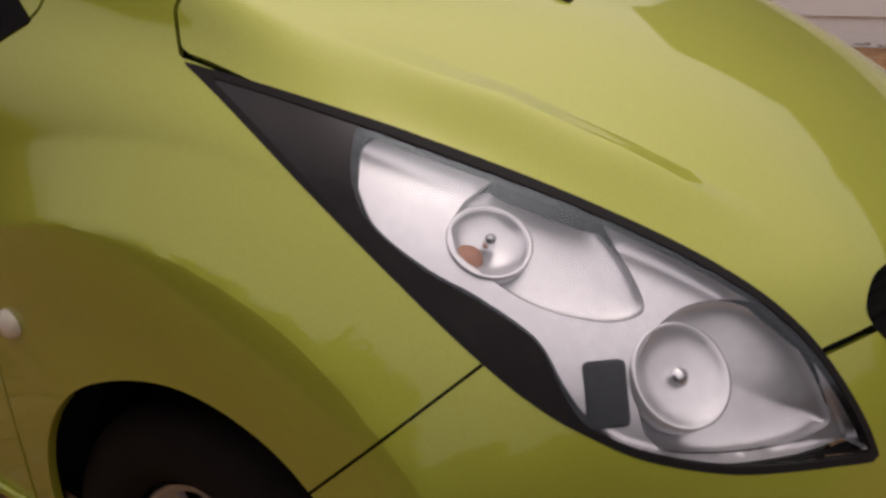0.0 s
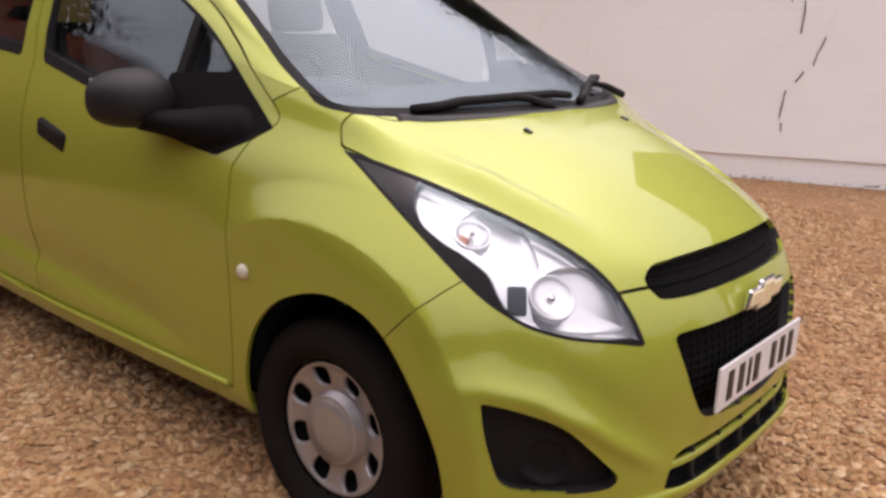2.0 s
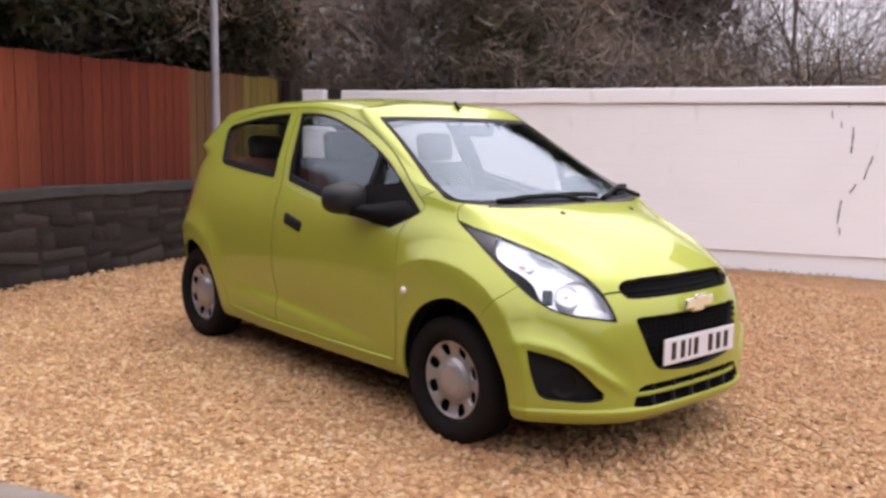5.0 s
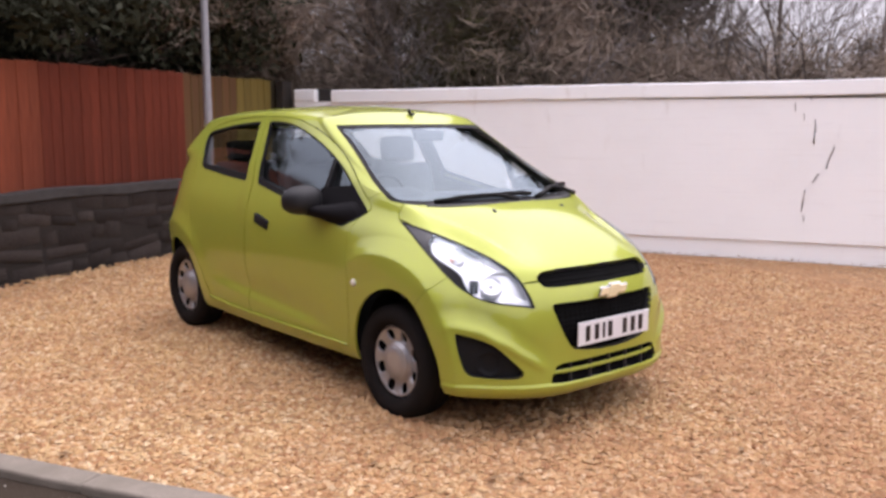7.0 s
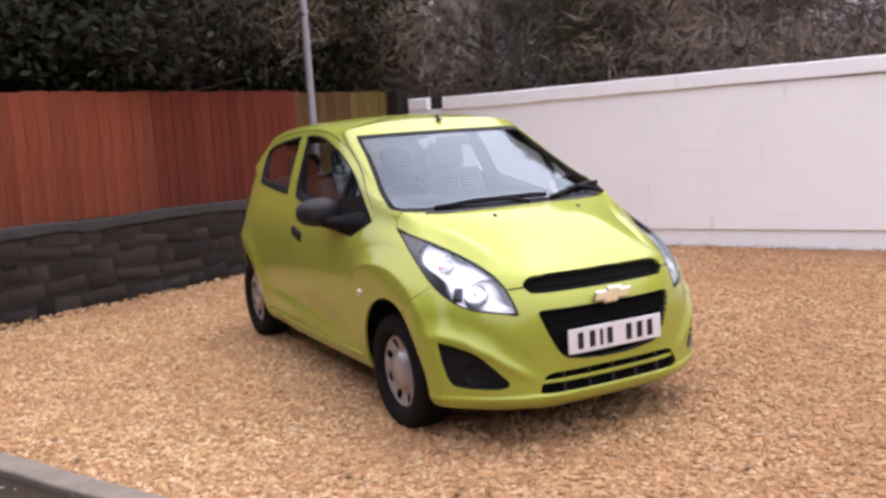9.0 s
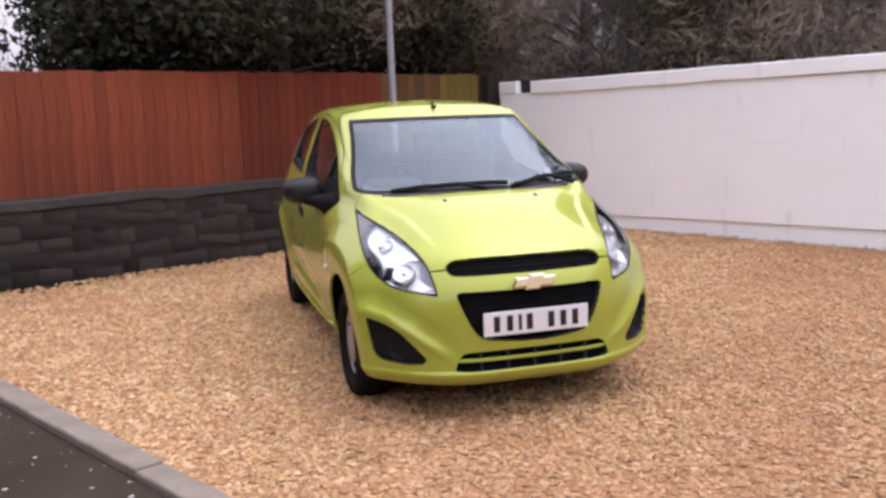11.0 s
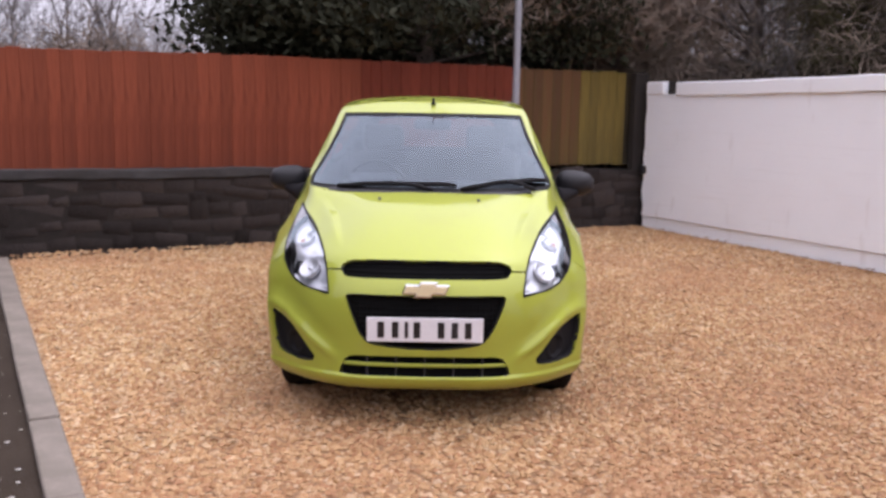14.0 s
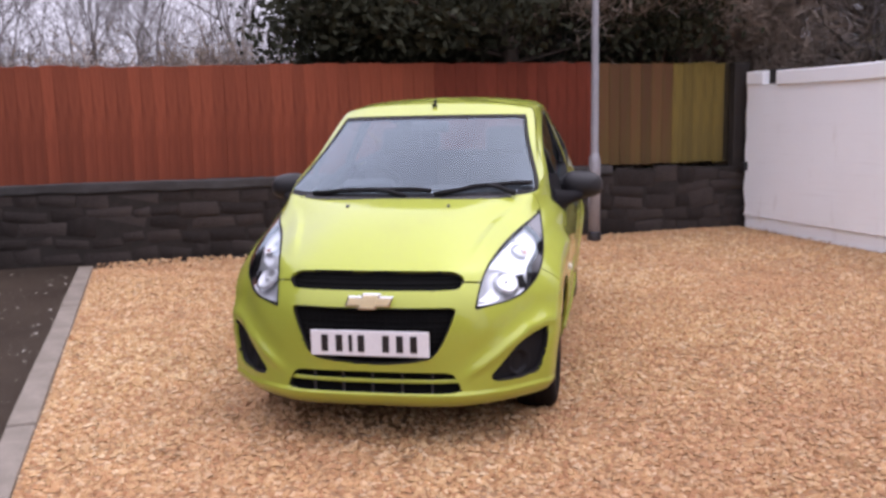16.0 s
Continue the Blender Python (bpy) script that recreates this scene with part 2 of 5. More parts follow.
PAINT = paint_material()
GLASS = glass_material("window_glass", (0.74, 0.78, 0.79), 1.0, 3.0, 0.07)
LENS = glass_material("clear_lamp_lens", (0.95, 0.96, 0.97), 0.95, 2.8, 0.05)
SCREEN_GLASS = glass_material("windscreen_glass", (0.72, 0.79, 0.82), 0.72, 3.0, 0.08)
BLACK = surface("black_moulded_plastic", (0.012, 0.011, 0.013), (0.020, 0.018, 0.020), 0.5, fine=400, bump=0.05, dist=0.0003)
SEAL = surface("matt_black_rubber", (0.006, 0.006, 0.007), (0.010, 0.009, 0.010), 0.7, spec=0.25)
DULL = surface("dull_black_plastic", (0.006, 0.005, 0.006), (0.009, 0.008, 0.009), 0.80, spec=0.12)
SATIN = surface("dark_grey_grained_plastic", (0.013, 0.0125, 0.014), (0.019, 0.018, 0.0195), 0.55, fine=500, bump=0.08, dist=0.0004, spec=0.3)
INNER = surface("unlit_black_underseal", (0.007, 0.007, 0.007), rough=0.9, spec=0.1)
RUBBER = surface("worn_tyre_rubber", (0.009, 0.008, 0.008), (0.016, 0.013, 0.012), 0.9, fine=200, bump=0.2, dist=0.001, spec=0.1)
CHROME = surface("bright_chrome", (0.86, 0.86, 0.87), (0.82, 0.82, 0.83), 0.08, 1.0)
REFLECTOR = surface("bright_lamp_reflector", (0.79, 0.79, 0.81), (0.75, 0.75, 0.77), 0.32, 0.76)
BEZEL = surface("glossy_black_lamp_bezel", (0.006, 0.005, 0.006), (0.010, 0.009, 0.009), 0.35, spec=0.2)
BORDER = gloss_black("gloss_black_lens_border")
GOLD = surface("gold_badge_metal", (0.95, 0.87, 0.58), (0.90, 0.80, 0.50), 0.30, 0.25, coat=0.5)
SILVER = surface("silver_painted_plastic", (0.43, 0.415, 0.42), (0.36, 0.345, 0.35), 0.36, 0.55, fine=700, coat=0.3)
AMBER = surface("amber_bulb_glass", (0.50, 0.20, 0.10), rough=0.3)
RED_LENS = surface("red_lamp_plastic", (0.35, 0.02, 0.015), rough=0.15)
TRIM = surface("charcoal_cabin_trim", (0.030, 0.030, 0.034), (0.045, 0.045, 0.05), 0.75)
FABRIC = surface("grey_seat_cloth", (0.06, 0.06, 0.065), (0.09, 0.09, 0.095), 0.9, fine=600, bump=0.2, dist=0.001)
PLATE = surface("white_reflective_plate", (0.80, 0.79, 0.80), (0.76, 0.75, 0.76), 0.35)
INK = surface("black_plate_ink", (0.015, 0.014, 0.016), rough=0.4)
INDICATOR = surface("frosted_indicator_lens", (0.85, 0.80, 0.66), rough=0.25)
GRAVEL, PEBBLE, ASPHALT, WHITE_WALL = gravel_material(), pebble_material(), asphalt_material(), white_wall_material()
KERB = surface("weathered_concrete", (0.30, 0.255, 0.21), (0.20, 0.17, 0.135), 0.9, scale=7.0, fine=150, bump=0.4, dist=0.003, spread=0.06)
STONE = surface("blackened_rubble_stone", (0.024, 0.019, 0.017), (0.050, 0.040, 0.035), 0.9, scale=5.0, fine=60, bump=0.8, dist=0.012, spread=0.40, spec=0.2)
MORTAR = surface("dark_damp_mortar", (0.022, 0.019, 0.017), (0.036, 0.030, 0.026), 0.95, scale=14, bump=0.5, spec=0.2)
LEDGE = surface("mossy_grey_coping", (0.070, 0.064, 0.064), (0.044, 0.041, 0.038), 0.9, scale=6, fine=80, bump=0.5)
RED_WOOD = surface("red_stained_fence_board", (0.305, 0.077, 0.033), (0.185, 0.044, 0.020), 0.8, scale=3.2, fine=38, bump=0.5, dist=0.003, stretch=(1, 1, 0.10), spread=0.15, spec=0.3)
# darker copy of the red board colour, standing in for shade on one panel
SHADED_RED_WOOD = surface("shaded_red_fence_board", (0.21, 0.046, 0.024), (0.12, 0.029, 0.016), 0.85, scale=4, fine=60, bump=0.5, dist=0.003, stretch=(1, 1, 0.08), spread=0.15, spec=0.2)
STREAKED_WOOD = surface("brown_fence_board_streaked_with_algae", (0.115, 0.036, 0.016), (0.115, 0.070, 0.018), 0.85, scale=9, fine=60, bump=0.5, dist=0.003, stretch=(1, 1, 0.05), spread=0.22)
# near-black board colour that stands in for shade beside the white wall
SHADED_OLD_WOOD = surface("shade_blackened_fence_board", (0.06, 0.043, 0.016), (0.025, 0.02, 0.011), 0.9, scale=6, fine=60, bump=0.5, dist=0.003, stretch=(1, 1, 0.1), spread=0.35)
OLD_WOOD = surface("algae_greened_fence_board", (0.20, 0.142, 0.023), (0.12, 0.086, 0.018), 0.85, scale=8, fine=60, bump=0.5, dist=0.003, stretch=(1, 1, 0.06), spread=0.2)
STEEL = surface("galvanised_steel", (0.42, 0.42, 0.45), (0.35, 0.35, 0.38), 0.5, 0.35, scale=20, fine=120)
BARK = surface("bare_brown_bark", (0.13, 0.10, 0.08), (0.085, 0.065, 0.05), 0.9, scale=10, fine=80, bump=0.5)
PALE_BARK = surface("grey_bare_bark", (0.22, 0.195, 0.19), (0.15, 0.13, 0.125), 0.9, scale=10, fine=80, bump=0.5)
NEEDLE = surface("dark_evergreen_leaf", (0.026, 0.028, 0.018), (0.038, 0.039, 0.023), 0.8, scale=3, spec=0.12)
IVY = surface("dull_olive_leaf", (0.045, 0.045, 0.02), (0.07, 0.062, 0.03), 0.8, scale=3, spec=0.15)
DRY = surface("dry_brown_scrub", (0.185, 0.142, 0.108), (0.32, 0.255, 0.202), 0.9, scale=1.5, spec=0.15)
DEAD_LEAF = surface("fallen_brown_leaf", (0.16, 0.08, 0.03), (0.25, 0.15, 0.07), 0.8, spread=0.4)
PALE_CHIP = surface("pale_grit", (0.55, 0.52, 0.47), (0.40, 0.37, 0.33), 0.8)
CRACK = surface("dark_wall_crack", (0.03, 0.025, 0.022), rough=0.95)


# ---- mesh helpers ----
def solid(name, verts, faces, material, parent=None, label="", smooth=True):
    """Links verts and faces as one mesh object, under a thing where one is given."""
    me = bpy.data.meshes.new(name)
    me.from_pydata([tuple(map(float, v[:3])) for v in verts], [], [tuple(map(int, f)) for f in faces])
    me.materials.append(material)
    me.polygons.foreach_set("use_smooth", [smooth] * len(me.polygons))
    me.update()
    ob = new(name, me)
    ob.parent = parent
    if label:
        tagged(ob, label)
    return ob


def part(name, bm, material, parent=None, label="", smooth=False):
    me = bpy.data.meshes.new(name)
    bm.to_mesh(me)
    bm.free()
    me.materials.append(material)
    me.polygons.foreach_set("use_smooth", [smooth] * len(me.polygons))
    ob = new(name, me)
    ob.parent = parent
    if label:
        tagged(ob, label)
    return ob


def thing(name, label, category, group="", at=(0, 0, 0), turn=0.0):
    ob = new(name)
    ob.empty_display_size = 0.1
    ob.matrix_world = pose(*at, 0, 0, turn)
    return tagged(ob, label, category, group)


def block(size, at=(0, 0, 0), bevel=0.0, m=None, segments=2):
    """A bmesh box of that size round a centre, with rounded edges."""
    bm = bmesh.new()
    bmesh.ops.create_cube(bm, size=1, matrix=Matrix.Translation(at) @ Matrix.Diagonal((*size, 1)))
    if bevel:
        bmesh.ops.bevel(bm, geom=bm.edges[:], offset=bevel, segments=segments, affect="EDGES", profile=0.5)
    if m:
        bm.transform(m)
    return bm


def lathe(profile, steps=48, m=None, close=False):
    """A bmesh turned round the y axis from (radius, y) pairs."""
    bm = bmesh.new()
    rings = []
    for k in range(steps):
        a = 2 * math.pi * k / steps
        rings.append([bm.verts.new((r * math.cos(a), y, r * math.sin(a))) for r, y in profile])
    n = len(profile)
    for k in range(steps):
        a, b = rings[k], rings[(k + 1) % steps]
        for i in range(n if close else n - 1):
            j = (i + 1) % n
            bm.faces.new((a[i], a[j], b[j], b[i]))
    bmesh.ops.recalc_face_normals(bm, faces=bm.faces[:])
    if m:
        bm.transform(m)
    return bm


def tubes(segments, sides=5):
    """Verts and faces of tapered tubes from (start, end, radius, radius) rows."""
    p, q = np.array([s[0] for s in segments], float), np.array([s[1] for s in segments], float)
    ra, rb = np.array([s[2] for s in segments], float), np.array([s[3] for s in segments], float)
    d = q - p
    d /= np.linalg.norm(d, axis=1, keepdims=True) + 1e-9
    ref = np.where(abs(d[:, 2:]) < 0.9, np.array([[0, 0, 1.0]]), np.array([[1.0, 0, 0]]))
    u = np.cross(d, ref)
    u /= np.linalg.norm(u, axis=1, keepdims=True)
    v = np.cross(d, u)
    a = np.arange(sides) * 2 * math.pi / sides
    ring = u[:, None] * np.cos(a)[None, :, None] + v[:, None] * np.sin(a)[None, :, None]
    verts = np.concatenate([p[:, None] + ring * ra[:, None, None], q[:, None] + ring * rb[:, None, None]], 1).reshape(-1, 3)
    k = np.arange(sides)
    one = np.stack([k, (k + 1) % sides, (k + 1) % sides + sides, k + sides], 1)
    faces = (np.arange(len(segments))[:, None, None] * 2 * sides + one[None]).reshape(-1, 4)
    return verts, faces


def wire(points, radius, sides=8, taper=1.0):
    """Verts and faces of one bent rod with closed ends."""
    pts = np.array(points, float)
    n = len(pts)
    r = np.linspace(radius, radius * taper, n)
    d = np.gradient(pts, axis=0)
    d /= np.linalg.norm(d, axis=1, keepdims=True) + 1e-9
    ref = np.array([0, 0, 1.0]) if abs(d[:, 2]).max() < 0.95 else np.array([0.3, 1.0, 0])
    u = np.cross(d, ref)
    u /= np.linalg.norm(u, axis=1, keepdims=True)
    w = np.cross(d, u)
    a = np.arange(sides) * 2 * math.pi / sides
    verts = (pts[:, None] + (u[:, None] * np.cos(a)[None, :, None] + w[:, None] * np.sin(a)[None, :, None]) * r[:, None, None]).reshape(-1, 3)
    faces = [(k * sides + i, k * sides + (i + 1) % sides, (k + 1) * sides + (i + 1) % sides, (k + 1) * sides + i) for k in range(n - 1) for i in range(sides)]
    return verts, faces + [tuple(range(sides))[::-1], tuple(range((n - 1) * sides, n * sides))]


def catmull(points, n=6, closed=False):
    p = np.array(points, float)
    if len(p) < 3:
        return p
    if closed:
        p = np.concatenate([p[-1:], p, p[:2]])
    else:
        p = np.concatenate([2 * p[:1] - p[1:2], p, 2 * p[-1:] - p[-2:-1]])
    t = np.linspace(0, 1, n, endpoint=False)[:, None]
    out = []
    for k in range(len(p) - 3):
        a, b, c, d = p[k:k + 4]
        out.append(0.5 * (2 * b + (c - a) * t + (2 * a - 5 * b + 4 * c - d) * t**2 + (3 * b - a - 3 * c + d) * t**3))
    if not closed:
        out.append(p[-2:-1])
    return np.concatenate(out)


# ---- ground, gravel yard, kerb ----
CORNER = Vector((-6.42, 2.50, 0))
ALONG_FENCE = Vector((0.3967, -0.9180, 0))       # from the corner along the fence
FENCE_TURN = math.degrees(math.atan2(ALONG_FENCE.y, ALONG_FENCE.x))
WALL_TURN = 28.9
KERB_A, KERB_B = Vector((-3.33, -3.88, 0)), Vector((9.0, 2.84, 0))


def fall(x):
    """The yard falls gently towards the road."""
    return -0.012 * (x + 2.375)


def kerb_y(x):
    return KERB_A.y + (x - KERB_A.x) * (KERB_B.y - KERB_A.y) / (KERB_B.x - KERB_A.x)


def wall_y(x):
    return 2.52 + (x + 6.33) * math.tan(radians(WALL_TURN))


def fence_x(y):
    return CORNER.x + (y - CORNER.y) * ALONG_FENCE.x / ALONG_FENCE.y


ground = solid("ground", [(x, y, fall(x) - 0.012) for x, y in ((-300, -300), (300, -300), (300, 300), (-300, 300))], [(0, 1, 2, 3)], ASPHALT)
tagged(ground, "dark worn asphalt drive with pale grit", "ground", kind="structure")

# the gravel bed: rows from kerb to white wall, gently uneven
gv, gf, nx, ny = [], [], 130, 80
for i in range(nx + 1):
    for j in range(ny + 1):
        s, t = i / nx, j / ny
        lo, hi = Vector((KERB_A.x, KERB_A.y, 0)).lerp(KERB_B, s), Vector((-6.42, 2.48, 0)).lerp(Vector((9.0, wall_y(9.0), 0)), s)
        p = lo.lerp(hi, t)
        dip = 0.010 * noise.noise((p.x * 0.8, p.y * 0.8, 0)) + 0.004 * noise.noise((p.x * 4, p.y * 4, 3))
        gv.append((p.x, p.y, dip + fall(p.x)))
for i in range(nx):
    for j in range(ny):
        a = i * (ny + 1) + j
        gf.append((a, a + ny + 1, a + ny + 2, a + 1))
gravel = solid("gravel_bed", gv, gf, GRAVEL)
tagged(gravel, "golden tan shingle bed of the parking yard", "gravel", kind="structure")


def pebbles(count, seed, xs, size):
    """Loose shingle: lumpy eight-faced stones lying at random on the bed."""
    rng = np.random.default_rng(seed)
    x = rng.uniform(*xs, count)
    lo, hi = np.array([kerb_y(a) for a in x]) + 0.03, np.minimum(np.array([wall_y(a) for a in x]) - 0.03, 4.5)
    y = lo + (hi - lo) * rng.uniform(0, 1, count)
    keep = x > np.array([fence_x(b) for b in y]) + 0.05
    x, y = x[keep], y[keep]
    n = len(x)
    base = np.array([(1, 0, 0), (0, 1, 0), (-1, 0, 0), (0, -1, 0), (0, 0, 0.6), (0, 0, -0.6)], float)
    tri = np.array([(0, 1, 4), (1, 2, 4), (2, 3, 4), (3, 0, 4), (1, 0, 5), (2, 1, 5), (3, 2, 5), (0, 3, 5)])
    v = base[None] * rng.uniform(0.55, 1.25, (n, 6, 1)) + rng.normal(0, 0.12, (n, 6, 3))
    v *= (size * rng.uniform(0.6, 1.35, (n, 1, 1)))
    a = rng.uniform(0, 6.28, n)
    c, s = np.cos(a)[:, None], np.sin(a)[:, None]
    vx, vy = v[..., 0] * c - v[..., 1] * s, v[..., 0] * s + v[..., 1] * c
    z = np.array([fall(p) + 0.010 * noise.noise((p * 0.8, q * 0.8, 0)) + 0.004 * noise.noise((p * 4, q * 4, 3)) for p, q in zip(x, y)])
    v = np.stack([vx + x[:, None], vy + y[:, None], v[..., 2] + z[:, None] + 0.004], -1).reshape(-1, 3)
    f = (np.arange(n)[:, None, None] * 6 + tri[None]).reshape(-1, 3)
    return v, f


pv, pf = pebbles(56000, 3, (-3.2, 3.6), 0.0185)
qv, qf = pebbles(14000, 4, (-6.5, -3.0), 0.021)
loose = solid("loose_shingle", np.concatenate([pv, qv]), np.concatenate([pf, qf + len(pv)]), PEBBLE, smooth=False)
tagged(loose, "loose golden, cream and brown shingle stones", "gravel", kind="stuff")

# grit and torn leaves on the asphalt beside the kerb
rng = np.random.default_rng(11)
cv, cf = [], []
for k in range(330):
    x = rng.uniform(-3.2, 3.5)
    y = kerb_y(x) - 0.18 - rng.exponential(0.8)
    r, a = 0.004 + 0.016 * rng.uniform() ** 2.5, rng.uniform(0, 6.28)
    o = len(cv)
    for j in range(5):
        b = a + j * 1.257
        cv.append((x + r * math.cos(b) * rng.uniform(0.6, 1.2), y + r * math.sin(b) * rng.uniform(0.6, 1.2), fall(x) - 0.010 + 0.002 * rng.uniform()))
    cv.append((x, y, fall(x) - 0.012 + 0.5 * r))
    cf += [(o + j, o + (j + 1) % 5, o + 5) for j in range(5)]
tagged(solid("grit", cv, cf, PALE_CHIP, smooth=False), "pale grit and chips strewn on the asphalt", "grit", kind="stuff")

# concrete edging in short lengths
kerb = tagged(new("kerb"), "weathered buff concrete edging kerb between shingle and asphalt", "kerb", kind="structure")
kerb_dir = (KERB_B - KERB_A).normalized()
kerb_turn = math.degrees(math.atan2(kerb_dir.y, kerb_dir.x))
bm = block((0.913, 0.135, 0.16), (0, 0, -0.055), 0.012)
bmesh.ops.subdivide_edges(bm, edges=[e for e in bm.edges if e.calc_length() > 0.5], cuts=6)
for v in bm.verts:
    v.co += 0.004 * Vector(noise.noise_vector(v.co * 7))
edging = part("edging_stone", bm, KERB, kerb)
for k in range(13):
    o = edging if k == 0 else copy_thing(edging, Matrix())
    at = KERB_A + kerb_dir * (0.46 + 0.915 * k) + Vector((0.47, -0.88, 0)) * 0.068
    o.matrix_world = pose(at.x, at.y, fall(at.x) + 0.004 * math.sin(k * 2.1), 0, 0.6 + 0.2 * math.sin(k), kerb_turn + 0.3 * math.sin(k * 3.7))

# ---- white painted wall ----
WALL_AT = pose(-6.33, 2.52, 0, 0, 0, WALL_TURN)
wall_white = thing("wall_white", "white painted block wall with coping and stained plinth", "wall")
wall_white["kind"] = "structure"
wall_white.matrix_world = WALL_AT
bm = block((15.0, 0.22, 1.47), (7.5, 0.11, 0.925))
bmesh.ops.subdivide_edges(bm, edges=[e for e in bm.edges if e.calc_length() > 1.0], cuts=24)
for v in bm.verts:
    v.co.y += 0.006 * noise.noise((v.co.x * 1.1, v.co.z * 1.3, 5)) + 0.004 * noise.noise((v.co.x * 6, v.co.z * 6, 2))
    if v.co.x < 0.02:
        v.co.x += 0.03 * noise.noise((v.co.z * 5, 0, 9))
part("wall_face", bm, WHITE_WALL, wall_white)
bm = block((14.48, 0.28, 0.155), (7.76, 0.11, 1.737), 0.012)
bmesh.ops.subdivide_edges(bm, edges=[e for e in bm.edges if e.calc_length() > 1.0], cuts=40)
for v in bm.verts:
    v.co += Vector((0, 0.004 * noise.noise((v.co.x * 3, v.co.z * 9, 1)), 0.008 * (v.co.x - 3) + 0.010 * noise.noise((v.co.x * 2.2, v.co.y * 8, 4))))
part("coping", bm, WHITE_WALL, wall_white)
part("coping", block((0.29, 0.26, 0.15), (0.145, 0.11, 1.735), 0.015), WHITE_WALL, wall_white)
bm = block((15.0, 0.19, 0.35), (7.5, 0.117, 0.013), 0.004)
bmesh.ops.subdivide_edges(bm, edges=[e for e in bm.edges if e.calc_length() > 1.0], cuts=40)
for v in bm.verts:
    v.co.z += 0.012 * noise.noise((v.co.x * 1.7, 0, 7)) * (v.co.z > 0.1)
part("plinth", bm, WHITE_WALL, wall_white)
part("coping_gap_block", block((0.21, 0.12, 0.20), (0.405, 0.12, 1.72), 0.006), CRACK, wall_white, "dark block filling the gap in the coping")
for run in ("5.945 1.83; 5.95 1.64", "5.80 1.61; 5.81 1.53", "5.89 1.51; 5.90 1.44", "6.0 1.45; 6.005 1.36; 6.0 1.20", "6.19 1.18; 6.18 1.12; 6.15 1.05; 6.13 .95",
            "6.06 .90; 6.01 .81", "5.94 .74; 5.93 .62; 5.92 .51", "5.94 .47; 5.95 .40"):
    pts = [tuple(map(float, p.split())) for p in run.split(";")]
    cv, w = [], 0.0045
    fine = catmull(pts, 5)
    for k, (a, z) in enumerate(fine):
        o = 0.006 * noise.noise((a * 40, z * 40, 0))
        ww = w * (0.5 + abs(noise.noise((z * 23, a, 3))) * 1.4)
        cv += [(a + o - ww, -0.009, z), (a + o + ww, -0.009, z), (a + o + ww, 0.004, z), (a + o - ww, 0.004, z)]
    cf = [(4 * k + i, 4 * k + (i + 1) % 4, 4 * k + 4 + (i + 1) % 4, 4 * k + 4 + i) for k in range(len(fine) - 1) for i in range(4)]
    solid("crack", cv, cf, CRACK, wall_white, "jagged dark crack in the paint", smooth=False)
part("bracket", block((0.07, 0.05, 0.10), (0.02, -0.024, 0.75), 0.008), BLACK, wall_white, "small black iron gate bracket")

# ---- dark stone retaining wall under the fence ----
FENCE_AT = Matrix.Translation(CORNER) @ pose(0, 0, 0, 0, 0, FENCE_TURN)    # x along the fence, y behind the wall face is negative
stone_wall = thing("wall_stone", "low blackened rubble stone retaining wall", "wall")
stone_wall["kind"] = "structure"
stone_wall.matrix_world = FENCE_AT
bm = block((16.0, 0.30, 0.74), (7.6, -0.160, 0.37))
part("mortar_core", bm, MORTAR, stone_wall)
bm = block((14.3, 0.36, 0.095), (8.75, -0.165, 0.757), 0.014)
bmesh.ops.subdivide_edges(bm, edges=[e for e in bm.edges if e.calc_length() > 1.0], cuts=50)
for v in bm.verts:
    v.co += Vector((0, 0.014 * noise.noise((v.co.x * 2.5, v.co.z * 9, 1)), 0.022 * noise.noise((v.co.x * 1.3, v.co.y * 3, 4)) + (0.03 * noise.noise((v.co.x * 3.1, 0, 8)) if v.co.z < 0.75 else 0)))
part("coping", bm, LEDGE, stone_wall, "mossy grey coping strip")

# ---- fence boards on the wall ----


def fence_panel(owner, start, boards, width, top, material, back):
    """One panel: two rails behind overlapping upright boards."""
    r = random.Random(int(start * 100) + 1)
    long = width * boards
    p = part("fence_panel", block((long, 0.04, 0.075), (long / 2, -0.045, 1.0), 0.006), material, owner)
    p.matrix_local = pose(start, -back, 0)
    part("rail", block((long, 0.04, 0.075), (long / 2, -0.045, 1.72), 0.006), material, p)
    board = part("board", block((width * 1.13, 0.016, top - 0.80), (0, 0, 0), 0.003, segments=1), material, p)
    for k in range(boards):
        o = board if k == 0 else copy_thing(board, Matrix())
        o.parent = p
        o.matrix_local = pose((k + 0.5) * width, 0.005 * r.random(), (top + 0.80) / 2 + r.uniform(-0.010, 0.008), 0, r.uniform(-0.3, 0.3), 2.6)
    return p


red_fence = thing("red_fence", "red-brown stained close-board fence on the stone wall", "fence")
red_fence.matrix_world = FENCE_AT
# the first panel carries the trees' shade in its board colour
for k in range(7):
    fence_panel(red_fence, 1.74 + 1.84 * k, 16, 0.115, 1.945 + 0.008 * math.sin(k * 2.2), SHADED_RED_WOOD if k == 0 else RED_WOOD, 0.14)
old_fence = thing("old_fence", "yellow-green algae-stained board fence beside the white wall", "fence")
old_fence.matrix_world = FENCE_AT
# the board next to the wall has the corner's shade in its colour
fence_panel(old_fence, 0.02, 1, 0.122, 1.93, SHADED_OLD_WOOD, 0.19)
fence_panel(old_fence, 0.142, 5, 0.129, 1.93, OLD_WOOD, 0.19)
